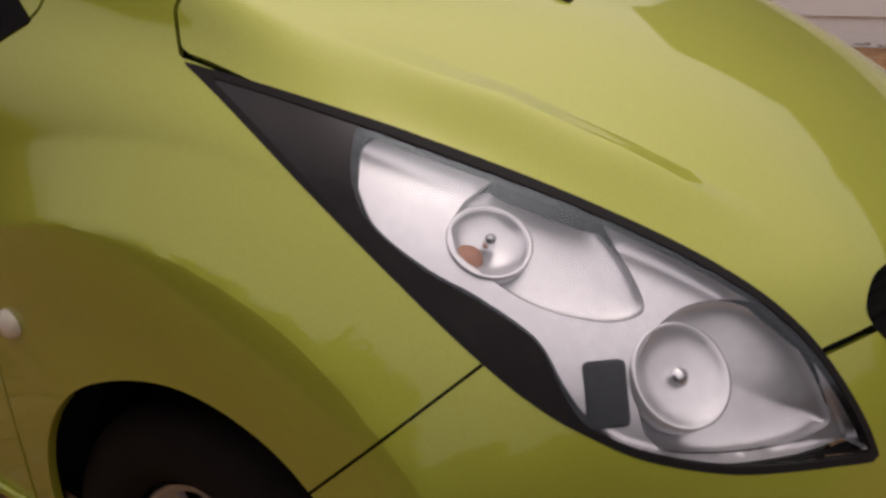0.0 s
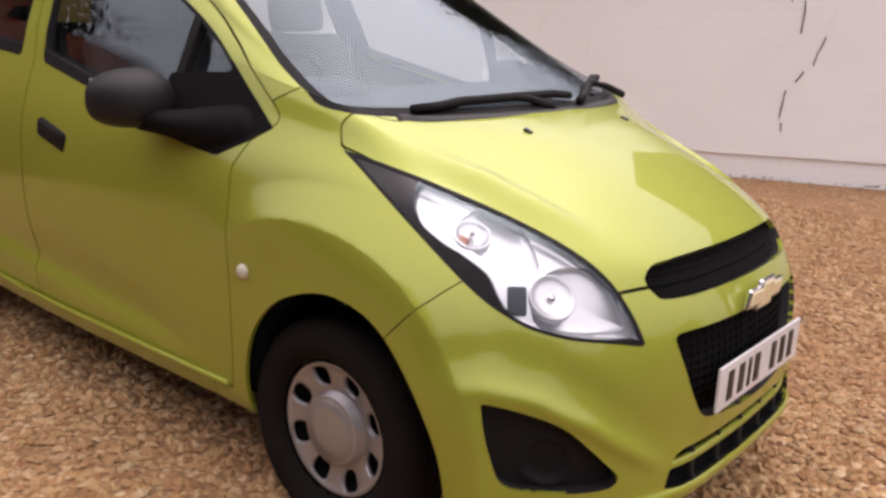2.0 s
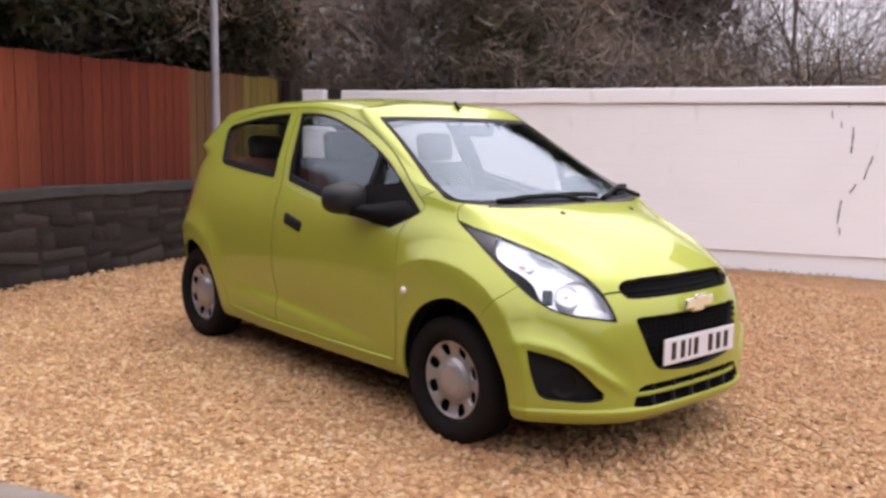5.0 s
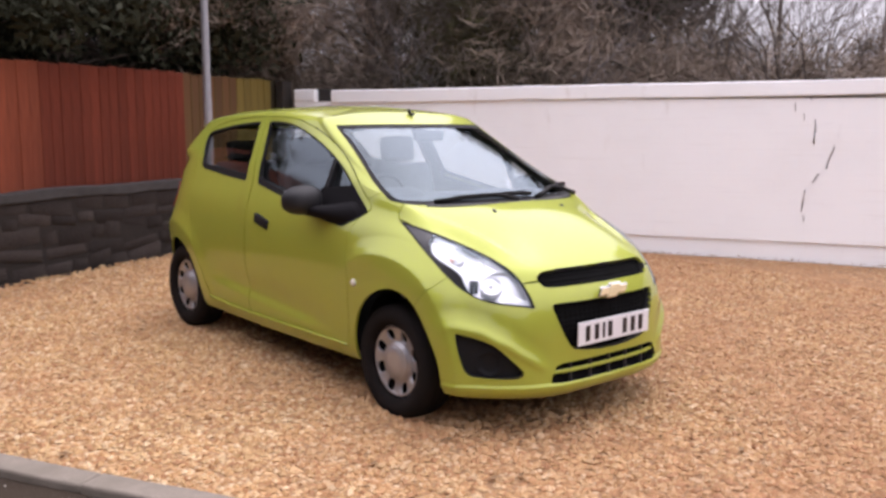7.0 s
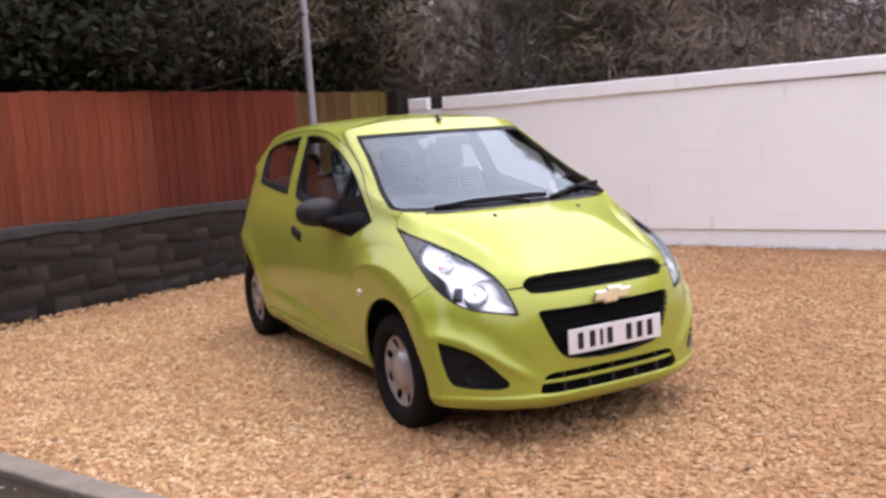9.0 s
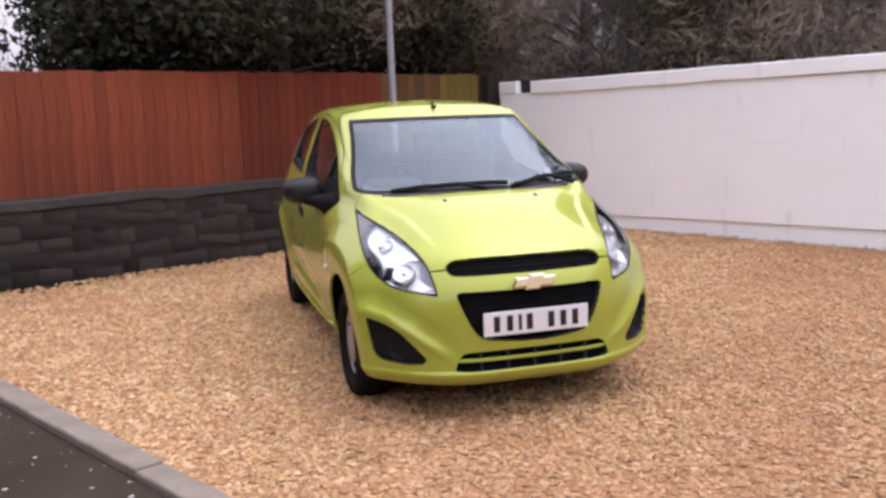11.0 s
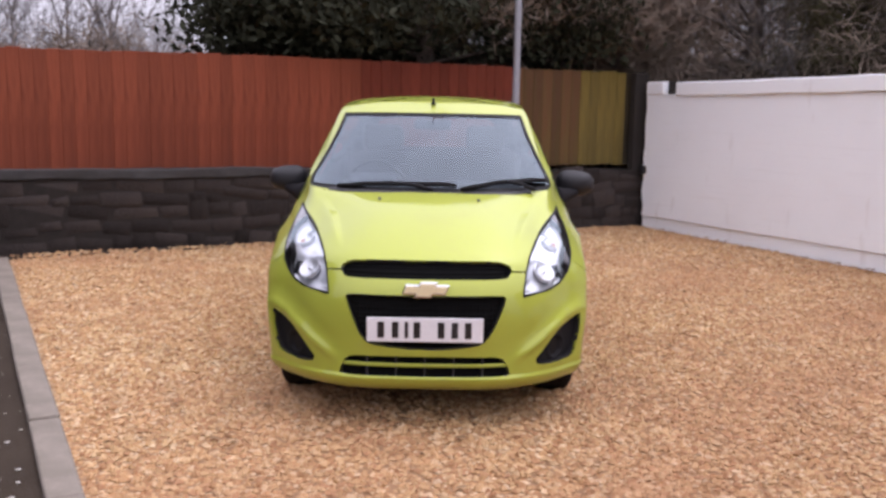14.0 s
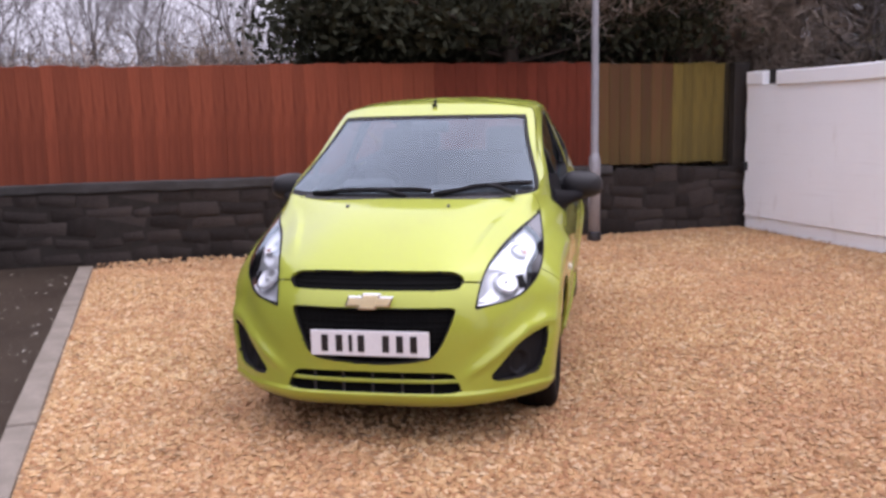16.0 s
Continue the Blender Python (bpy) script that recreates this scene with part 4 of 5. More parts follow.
def body_grid(nu, nv):
    g = spline(padded(fitted(CAGE)), nv)
    g = spline(g.transpose(1, 0, 2), nu).transpose(1, 0, 2)
    g[:, 0, 1] = g[:, -1, 1] = 0
    g[-1, :, 1] = 0
    return g


def step(a, b, x):
    t = np.clip((x - a) / (b - a), 0, 1)
    return t * t * (3 - 2 * t)


def shaped(g):
    """Adds the wheel-arch ridges, the door's hollow, the bonnet's side steps and the brow over the fog-lamp pockets."""
    x, y, z = g[..., 0].copy(), g[..., 1].copy(), g[..., 2].copy()
    side = step(.45, .60, y)
    for cx, cz, amp, ridge, fall, fade in ((-.04, .28, .032, .497 + .018 * step(.05, .38, x), .085, step(-.46, -.08, x) * (1 - .45 * step(.30, .48, x))), (-2.42, .28, .022, .46, .10, step(-1.85, -2.15, x))):
        r = np.hypot(x - cx, z - cz)
        over = np.clip((r - ridge) / fall, 0, 1)
        y += side * amp * fade * np.where(r < ridge, 1 - 5.0 * np.clip(ridge - r, 0, .13), (1 - over) ** 1.35) * step(.10, .25, z)
    # hollow above the sill, rising towards the rear and fading towards the wheels
    low = z - .365 + .075 * (x + .9)
    y -= .022 * side * np.exp(-(low / np.where(low > 0, .10, .030)) ** 2) * step(-.44, -.85, x) * step(-2.0, -1.6, x)
    # a crest along each side of the bonnet, dropping inward in a narrow band
    top = step(.70, .78, z) * step(-.06, .03, x) * (1 - step(.38, .57, x))
    line = np.interp(x, [-.05, .014, .136, .26, .37, .465, .545], [.606, .572, .499, .448, .424, .404, .384])
    wide = np.interp(x, [0, .15, .37, .55], [.032, .036, .032, .022])
    rise, away = np.clip((y - line) / wide, 0, 1), step(0, 1, (y - line - wide) / np.interp(x, [.0, .14], [.055, .085]))
    z += top * (.002 * (1 - rise) + .017 * rise * (1 - away) * np.interp(x, [-.06, .05, .26], [0, .18, 1]))
    # brow over the fog-lamp pocket, with a hollow above it
    front = step(.30, .42, x) * step(.36, .48, y)
    brow = np.interp(x, [.30, .34, .46, .555, .64, .69, .74], [.47, .475, .497, .470, .415, .352, .28])
    push = front * (.012 * step(.36, .52, x) * np.exp(-((z - brow) / .022) ** 2) - .006 * np.exp(-((z - brow - .070) / .040) ** 2))
    x += .7 * push
    y += .7 * push
    # the chin stands out below the intake as a ledge
    chin = .012 * step(.33, .44, x) * (1 - step(.216, .236, z)) * step(.12, .17, z)
    turn = step(.25, .70, y)
    x += chin * (1 - .5 * turn)
    y += chin * .7 * turn
    y = np.where(g[..., 1] == 0, 0, y)
    return np.stack([x, y, z], -1)


NU, NV = 18, 15
GRID = shaped(body_grid(NU, NV))


# ---- cutting the body surface into panels ----
def sheet(g):
    """Grid to verts (x, y, z) and quads that face outward."""
    nv, nu = g.shape[:2]
    k = np.arange(nv * nu).reshape(nv, nu)
    f = np.stack([k[:-1, :-1], k[:-1, 1:], k[1:, 1:], k[1:, :-1]], -1).reshape(-1, 4)
    return g.reshape(-1, 3), [tuple(q) for q in f.tolist()]


def tidy(s):
    v, f = s
    used = sorted({i for q in f for i in q})
    at = {o: k for k, o in enumerate(used)}
    return v[used] if used else v[:0], [tuple(at[i] for i in q) for q in f]


def split(s, value):
    """Cuts a sheet where value (one number a vertex) is nought: what is below, and what is above."""
    v, faces = s
    value = np.where(abs(value) < 1e-6, 1e-6, value)
    sign, extra, cache, low, high = (value > 0).tolist(), [], {}, [], []
    n = len(v)

    def between(a, b):
        key = (min(a, b), max(a, b))
        if key not in cache:
            t = value[key[0]] / (value[key[0]] - value[key[1]])
            extra.append(v[key[0]] + (v[key[1]] - v[key[0]]) * t)
            cache[key] = n + len(extra) - 1
        return cache[key]

    for q in faces:
        c = [sign[i] for i in q]
        if all(c):
            high.append(q)
        elif not any(c):
            low.append(q)
        else:
            lo, hi = [], []
            for k, i in enumerate(q):
                j = q[(k + 1) % len(q)]
                (hi if sign[i] else lo).append(i)
                if sign[i] != sign[j]:
                    m = between(i, j)
                    lo.append(m)
                    hi.append(m)
            low.append(tuple(lo))
            high.append(tuple(hi))
    v = np.concatenate([v, np.array(extra)]) if extra else v
    return tidy((v, low)), tidy((v, high))


def outline(text, n=5):
    """A closed outline from pairs; each stretch between slashes is a smooth curve, and corners lie where stretches meet."""
    out = []
    for run in text.split("/"):
        out.append(catmull([tuple(map(float, p.split())) for p in run.split(";") if p.strip()], n))
    return np.concatenate(out)


def inside(p, poly):
    """Distance to an outline in the plane, negative within it."""
    d = np.full(len(p), 1.0)
    lo, hi = poly.min(0) - 0.06, poly.max(0) + 0.06
    near = np.where(((p > lo) & (p < hi)).all(1))[0]
    if not len(near):
        return d
    q, a, b = p[near][:, None], poly[None], np.roll(poly, -1, 0)[None]
    e = b - a
    t = np.clip(((q - a) * e).sum(-1) / ((e * e).sum(-1) + 1e-12), 0, 1)
    far = np.sqrt((((a + e * t[..., None]) - q) ** 2).sum(-1)).min(1)
    cross = ((a[..., 1] > q[..., 1]) != (b[..., 1] > q[..., 1])) & (q[..., 0] < e[..., 0] * (q[..., 1] - a[..., 1]) / (e[..., 1] + 1e-12) + a[..., 0])
    d[near] = np.where(cross.sum(1) % 2 == 1, -far, far)
    return d


def side_on(v):
    return v[:, [0, 2]]


def head_on(v):
    return v[:, [1, 2]]


def from_above(v):
    return v[:, :2]


def quarter_on(v):
    return np.stack([0.8 * v[:, 0] - 0.6 * v[:, 1], v[:, 2]], 1)


def normals(s):
    v, f = s
    n = np.zeros_like(v)
    for q in f:
        a, b, c = v[q[0]], v[q[1]], v[q[2]]
        m = np.cross(b - a, c - a)
        if len(q) > 3:
            m = m + np.cross(c - a, v[q[3]] - a)
        for i in q:
            n[i] += m
    return n / (np.linalg.norm(n, axis=1, keepdims=True) + 1e-12)


def moved(s, d):
    """The sheet shifted along its normals by d (a number, or one a vertex)."""
    v, f = s
    n = normals(s)
    n[abs(v[:, 1]) < 1e-6, 1] = 0
    return v + n * (np.asarray(d).reshape(-1, 1) if np.ndim(d) else d), f


def rimmed(s, depth, sharp=True):
    """Turns the sheet's free edges inward, so that it reads as pressed metal with a gap round it."""
    v, f = s
    n = normals(s)
    count = {}
    for q in f:
        for k, i in enumerate(q):
            j = q[(k + 1) % len(q)]
            count[(i, j)] = count.get((i, j), 0) + 1
    free = [(i, j) for (i, j) in count if (j, i) not in count and not (abs(v[i, 1]) < 1e-6 and abs(v[j, 1]) < 1e-6)]
    extra, out, at = [], list(f), {}
    for i, j in free:
        for k in (i, j):
            if k not in at:
                at[k] = len(v) + len(extra)
                extra += [v[k], v[k] - n[k] * depth]
        a, b = (at[i], at[j]) if sharp else (i, j)
        out.append((b, a, at[i] + 1, at[j] + 1))
    return tidy(((np.concatenate([v, np.array(extra)]) if extra else v), out))


def mirrored(s):
    v, f = s
    return v * np.array([1, -1, 1.0]), [tuple(reversed(q)) for q in f]


def whole(s):
    """Joins a half with its mirror image along the centre line."""
    v, f = s
    at, extra = {}, []
    for k in range(len(v)):
        if abs(v[k, 1]) < 1e-6:
            at[k] = k
        else:
            at[k] = len(v) + len(extra)
            extra.append(v[k] * np.array([1, -1, 1.0]))
    return np.concatenate([v, np.array(extra)]), f + [tuple(at[i] for i in reversed(q)) for q in f]


def creased(s, value):
    """The same sheet with a hard fold where value is nought."""
    (v, f), (w, g) = split(s, value)
    return np.concatenate([v, w]), f + [tuple(i + len(v) for i in q) for q in g]


def arch_ridge(s):
    return np.hypot(s[0][:, 0] + .04, s[0][:, 2] - .28) - .497 - .018 * step(.05, .38, s[0][:, 0])


def bonnet_fold(s, out=0.0):
    x, y = s[0][:, 0], s[0][:, 1]
    return y - out * np.interp(x, [0, .15, .37, .55], [.032, .036, .032, .022]) - np.interp(x, [-.05, .014, .136, .26, .37, .465, .545], [.606, .572, .499, .448, .424, .404, .384])


GAP = 0.0022
LAMP = outline("-.427 .934; -.326 .913; -.231 .888; -.14 .859; -.05 .830; .026 .803; .089 .777; .143 .749; .181 .722; .212 .692; .244 .649; .266 .612; .282 .576 / "
               ".226 .586; .175 .592; .115 .598; .059 .609; .016 .622; -.021 .640; -.053 .658; -.088 .682; -.122 .708; -.158 .736; -.198 .767; -.241 .799; -.286 .832; -.333 .867; -.378 .9", 3)
UPPER_GRILLE = outline("-.4 .741; .18 .740; .30 .737; .35 .732; .383 .714; .389 .697; .378 .675; .35 .664; .18 .663; -.4 .663")
LOWER_GRILLE = outline("-.4 .594; .20 .595; .33 .594; .358 .588; .362 .572; .340 .508; .308 .438; .268 .385; .22 .368; .13 .356; 0 .349; -.4 .349")
INTAKE = outline("-.4 .320; .2 .318; .336 .313; .370 .281; .384 .248; .37 .231; .2 .227; -.4 .227")
FOG = outline("-.070 .471; .02 .449; .107 .419; .17 .366; .22 .315; .240 .292; .225 .268; .15 .262; .06 .265; -.012 .281; -.045 .355; -.062 .42")
FRONT_WINDOW = outline("-1.42 1.416; -1.26 1.414; -1.105 1.394; -.94 1.348; -.785 1.293; -.60 1.208; -.45 1.118; -.235 .962 / -.30 .922; -.39 .880 / -.52 .893; -.70 .925; -1.0 .990; -1.322 1.049 / -1.345 1.12; -1.385 1.30")
REAR_WINDOW = outline("-1.535 1.417; -1.73 1.406; -1.92 1.390; -2.12 1.366; -2.24 1.346; -2.262 1.31; -2.19 1.20; -2.15 1.13; -2.10 1.108 / -1.78 1.078; -1.478 1.058 / -1.482 1.12; -1.508 1.30")
SCREEN = outline("-.5 1.402; 0 1.402; .30 1.401; .50 1.397; .532 1.388; .56 1.29; .595 1.19; .632 1.10; .650 1.045; .640 1.018; .56 1.006; .40 1.003; .2 1.001; -.5 1.0")
REAR_SCREEN = outline("-.5 1.37; .3 1.365; .44 1.35; .48 1.30; .52 1.15; .50 1.08; .3 1.06; -.5 1.06")
FRONT_ARCH = outline("-.285 .05; -.282 .20; -.270 .335; -.218 .460; -.127 .557; -.01 .610; .09 .620; .20 .588; .285 .51; .345 .42; .385 .32; .402 .19; .404 .05")
REAR_ARCH = outline("-2.06 .05; -2.065 .28; -2.11 .44; -2.21 .57; -2.36 .628; -2.51 .60; -2.62 .49; -2.675 .33; -2.69 .05")
BONNET = outline("-.5 -.5; .80 -.5; .72 .2; .648 .385; .607 .470 / .56 .515; .40 .585; .2 .625; .02 .655; -.035 .666 / -.053 .652; -.057 .640; -.03 .58; .03 .50; .03 .2; .06 -.5")
FRONT_DOOR = outline("-.345 .255; -.320 .38; -.309 .56; -.310 .70; -.321 .86 / -.285 .93; -.228 .985; -.30 1.05 / -.44 1.148; -.60 1.245; -.76 1.325; -.92 1.383; -1.08 1.424; -1.26 1.442; -1.46 1.448 / -1.425 1.2; -1.385 1.05; -1.395 .8; -1.41 .5; -1.40 .262 / -.9 .256")
REAR_DOOR = outline("-1.405 .262; -1.415 .5; -1.40 .8; -1.39 1.05; -1.43 1.2; -1.465 1.448 / -1.70 1.440; -2.0 1.415; -2.22 1.375; -2.285 1.325; -2.24 1.2; -2.22 1.05; -2.20 .85; -2.10 .62; -2.00 .42; -1.93 .27 / -1.7 .262")
TAIL_LAMP = outline("-2.78 .80; -2.60 .82; -2.585 .95; -2.66 1.06; -2.78 1.08")


def where(cond, d):
    return np.where(cond, d, 1.0)


car = thing("car", "lime green five-door hatchback parked on shingle", "car")
CAR_SIDES = ((1, lambda s: s), (-1, mirrored))


def on_both(name, s, material, parent=None, label="", smooth=True):
    """The same part on the left and on the right; gives both, left first."""
    out = []
    for k, (side, turn) in enumerate(CAR_SIDES):
        p = parent[k] if isinstance(parent, (list, tuple)) else (parent or car)
        out.append(solid(name, *turn(s), material, p, label, smooth))
    return out


shell = sheet(GRID)
for arch in (FRONT_ARCH, REAR_ARCH):
    _, shell = split(shell, where(shell[0][:, 1] > 0.45, inside(side_on(shell[0]), arch)))
v = shell[0]
front_glass, shell = split(shell, where((v[:, 1] > 0.5) & (v[:, 2] > 0.84), inside(side_on(v), FRONT_WINDOW)))
v = shell[0]
rear_glass, shell = split(shell, where((v[:, 1] > 0.5) & (v[:, 2] > 0.9), inside(side_on(v), REAR_WINDOW)))
v = shell[0]
screen, shell = split(shell, where((v[:, 0] > -0.9) & (v[:, 2] > 0.985), inside(head_on(v), SCREEN)))
v = shell[0]
back_screen, shell = split(shell, where(v[:, 0] < -2.4, inside(head_on(v), REAR_SCREEN)))
v = shell[0]
lamp, shell = split(shell, where((v[:, 0] > -0.1) & (v[:, 1] > 0.3), inside(quarter_on(v), LAMP)))
v = shell[0]
fog, shell = split(shell, where((v[:, 0] > 0.3) & (v[:, 1] > 0.35), inside(quarter_on(v), FOG)))
openings = []
for o in (UPPER_GRILLE, LOWER_GRILLE, INTAKE):
    v = shell[0]
    hole, shell = split(shell, where(v[:, 0] > 0.4, inside(head_on(v), o)))
    openings.append(hole)
v = shell[0]
tail, shell = split(shell, where(v[:, 1] > 0.5, inside(side_on(v), TAIL_LAMP)))
lining = split(shell, shell[0][:, 2] - 1.38)[0]


def take(s, d):
    """Cuts a panel out with a gap round it: the panel, and the rest."""
    panel, rest = split(s, d - GAP * 0 + GAP)
    _, rest = split(s, d - GAP)
    return panel, rest


v = shell[0]
bonnet, shell = take(shell, where((v[:, 2] > 0.66) & (v[:, 0] > -0.2), inside(from_above(v), BONNET)))
v = shell[0]
front_door, shell = take(shell, where(v[:, 1] > 0.45, inside(side_on(v), FRONT_DOOR)))
v = shell[0]
rear_door, shell = take(shell, where(v[:, 1] > 0.45, inside(side_on(v), REAR_DOOR)))
v = shell[0]
bumper, shell = take(shell, np.where(v[:, 2] < 0.80, np.clip(0.345 + 0.95 * (v[:, 2] - 0.68) - v[:, 0], -1, 1), 1.0))
v = shell[0]
fender, shell = take(shell, np.maximum(-0.44 - v[:, 0], v[:, 2] - (1.013 + 0.58 * (v[:, 0] + 0.286))))

# painted panels
pressed = rimmed(bonnet, 0.014)
for out in (0.0, 1.0):
    pressed = creased(pressed, bonnet_fold(pressed, out))
solid("bonnet", *whole(pressed), PAINT, car, "lime green bonnet with two raised creases")
solid("front_bumper", *whole(creased(rimmed(bumper, 0.012), arch_ridge(rimmed(bumper, 0.012)))), PAINT, car)
solid("body_shell", *whole(rimmed(shell, 0.012)), PAINT, car, "lime green roof, pillars, sills and rear quarters")
on_both("front_wing", creased(rimmed(fender, 0.012), arch_ridge(rimmed(fender, 0.012))), PAINT)
front_doors = on_both("front_door", rimmed(front_door, 0.012), PAINT)
rear_doors = on_both("rear_door", rimmed(rear_door, 0.012), PAINT)
# a black sheet stands in for the shade inside the panel gaps
solid("inner_lining", *whole(moved(lining, -0.016)), INNER, car, "black underseal behind the panels")

# glass, set a little below the panels, with a black band round each pane
def banded(s, d, width):
    """Cuts a border strip of that width off a pane: the pane, and the strip."""
    pane, strip = split(s, d + width)
    return pane, strip


pane, strip = banded(screen, inside(head_on(screen[0]), SCREEN), 0.020)
screen_part = solid("windscreen", *whole(moved(pane, -0.003)), SCREEN_GLASS, car, "sloping windscreen reflecting a pale sky")
screen_part.visible_shadow = False
solid("windscreen_seal", *whole(rimmed(moved(strip, -0.002), 0.008)), SEAL, screen_part)
pane, strip = banded(back_screen, inside(head_on(back_screen[0]), REAR_SCREEN), 0.02)
solid("rear_screen", *whole(moved(pane, -0.003)), GLASS, car).visible_shadow = False


def set_in(s):
    """A side window's glass, standing more upright than the frame: deeper behind it towards the waist."""
    return moved(s, -0.004 - 0.100 * np.clip(1.42 - s[0][:, 2], 0, 1))


for s, o, doors, g in ((front_glass, FRONT_WINDOW, front_doors, GLASS), (rear_glass, REAR_WINDOW, rear_doors, GLASS)):
    v = s[0]
    d = inside(side_on(v), o)
    if o is FRONT_WINDOW:
        # black sail panel ahead of the quarter-light, and the quarter-light's bar
        sail = np.minimum(d, 0) * 0 + (-0.42 + 0.30 * (1.05 - v[:, 2]) - v[:, 0])
        foot_line = 1.068 + 0.08 * (v[:, 0] + 0.62)
        s_sail, s = split(s, np.minimum(sail, np.maximum(v[:, 2] - foot_line, -0.66 - v[:, 0])))
        on_both("mirror_sail", rimmed(moved(s_sail, 0.002), 0.008), DULL, doors, "black triangular mirror panel")
        v = s[0]
        bar = abs(v[:, 0] + 0.625) - 0.016
        s_bar, s = split(s, bar)
        on_both("quarterlight_bar", rimmed(moved(s_bar, 0.001), 0.030), SEAL, doors)
        d = inside(side_on(s[0]), o)
    # a broad rubber strip along the waistline
    x, z = s[0][:, 0], s[0][:, 2]
    waist = np.where(x > -1.45, 0.893 - 0.1945 * (x + 0.52), 1.058 - 0.080 * (x + 1.478))
    pane, strip = banded(s, np.maximum(d, waist + 0.024 - z), 0.010)
    for ob in on_both("window", set_in(pane), g, doors):
        ob.visible_shadow = False
    x, z = strip[0][:, 0], strip[0][:, 2]
    low, strip = split(strip, z - 0.036 - np.where(x > -1.45, 0.893 - 0.1945 * (x + 0.52), 1.058 - 0.080 * (x + 1.478)))
    on_both("waist_strip", rimmed(moved(low, 0.001), 0.050), SEAL, doors)
    on_both("window_seal", rimmed(moved(strip, -0.001), 0.022), SEAL, doors)

# grilles: black recessed hollows behind the bumper skin
def opening(name, s, depth, bars, label, verticals=(), lift=0.25):
    """A hole's black walls and back, with slats across it."""
    hollow = rimmed(s, depth)
    faces = hollow[1][len(s[1]):]
    g = solid(name, *whole(tidy((hollow[0], faces))), BLACK, car, label)
    back = moved(s, -depth * 0.92)
    solid("backing", *whole(back), INNER, g)
    for z, half, mat in bars:
        strip, _ = split(back, back[0][:, 2] - z - half)
        strip, _ = split(strip, z - half - strip[0][:, 2])
        if len(strip[1]):
            solid("slat", *whole(rimmed(moved(strip, depth * lift), 0.015, False)), mat, g)
    for y, half, mat in verticals:
        strip, _ = split(back, back[0][:, 1] - y - half)
        strip, _ = split(strip, y - half - strip[0][:, 1])
        if len(strip[1]):
            if y == 0:
                solid("slat", *whole(rimmed(moved(strip, depth * lift * 0.9), 0.015, False)), mat, g)
            else:
                on_both("slat", rimmed(moved(strip, depth * lift * 0.9), 0.015, False), mat, (g, g))
    return g


opening("upper_grille", openings[0], 0.035, [(z, 0.0035, INNER) for z in (0.682, 0.702, 0.722)], "slim black upper grille", (), 0.12)
opening("lower_grille", openings[1], 0.040, [(z, 0.0035, INNER) for z in np.arange(0.375, 0.59, 0.022)], "black honeycomb lower grille",
        [(y, 0.003, INNER) for y in np.arange(0.03, 0.36, 0.03)], 0.10)
opening("lower_intake", openings[2], 0.045, [(0.274, 0.007, PAINT)], "black lower air intake with a painted bar", [(0.0, 0.004, BLACK), (0.13, 0.004, BLACK), (0.26, 0.004, BLACK)], 0.7)
hollow = rimmed(fog, 0.05)
fog_parts = on_both("fog_lamp_blank", tidy((hollow[0], hollow[1][len(fog[1]):])), BLACK, None, "black fog-lamp blanking panel")
qd = quarter_on(fog[0])
dish = np.hypot(qd[:, 0] - 0.085, qd[:, 1] - 0.325)
deep = -0.035 - 0.010 * (dish < 0.050) + 0.008 * np.exp(-((dish - 0.055) / 0.008) ** 2)
on_both("panel", moved(fog, deep), SEAL, fog_parts)

# ---- headlamps ----
CHROME_EDGE = outline("-.227 .872; -.195 .874; -.159 .866; -.089 .846; -.043 .835; .001 .818; .042 .787; .086 .767; .138 .748; .20 .708; .232 .666; .262 .598 / .197 .601; .12 .608; .066 .616; .021 .631; -.017 .661; -.037 .689; -.062 .732; -.118 .768; -.163 .788; -.214 .820; -.230 .849")
BOWL_A = outline("-.144 .820; -.119 .838; -.076 .841; -.019 .823; .022 .794; .044 .757; .042 .740; .001 .737; -.065 .754; -.115 .781; -.140 .797")
BOWL_B = outline("0.027 .678; .041 .715; .081 .740; .137 .742; .185 .717; .215 .678; .240 .622; .225 .608; .169 .604; .065 .618; .036 .637")
v = lamp[0]
q = quarter_on(v)


def terms(p):
    """Cubic terms of a place on the lamp's face."""
    a, b = p[:, 0] - 0.02, p[:, 1] - 0.74
    return np.stack([a**i * b**j for i in range(4) for j in range(4 - i)], 1)


# a smooth face through the lamp, on a fine grid, for what lies behind the lens
fit_y = np.linalg.lstsq(terms(q), v[:, 1], rcond=None)[0]
ga, gb = np.meshgrid(np.linspace(-0.45, 0.30, 200), np.linspace(0.56, 0.95, 110))
flat = np.stack([ga.ravel(), gb.ravel()], 1)
face_y = terms(flat) @ fit_y
face = sheet(np.stack([(flat[:, 0] + 0.6 * face_y) / 0.8, face_y, flat[:, 1]], 1).reshape(110, 200, 3))
if (normals(face)[8000:14000] @ np.array([0.6, 0.6, 0.5])).mean() < 0:
    face = face[0], [tuple(reversed(f)) for f in face[1]]
face = split(face, inside(quarter_on(face[0]), LAMP) + 0.004)[0]
chrome, dull = split(face, inside(quarter_on(face[0]), CHROME_EDGE) - 0.006)
bowl_a, chrome = split(chrome, inside(quarter_on(chrome[0]), BOWL_A))
bowl_b, chrome = split(chrome, inside(quarter_on(chrome[0]), BOWL_B))
dd = quarter_on(dull[0])
away, rim_in = inside(dd, CHROME_EDGE) - 0.006, -inside(dd, LAMP)
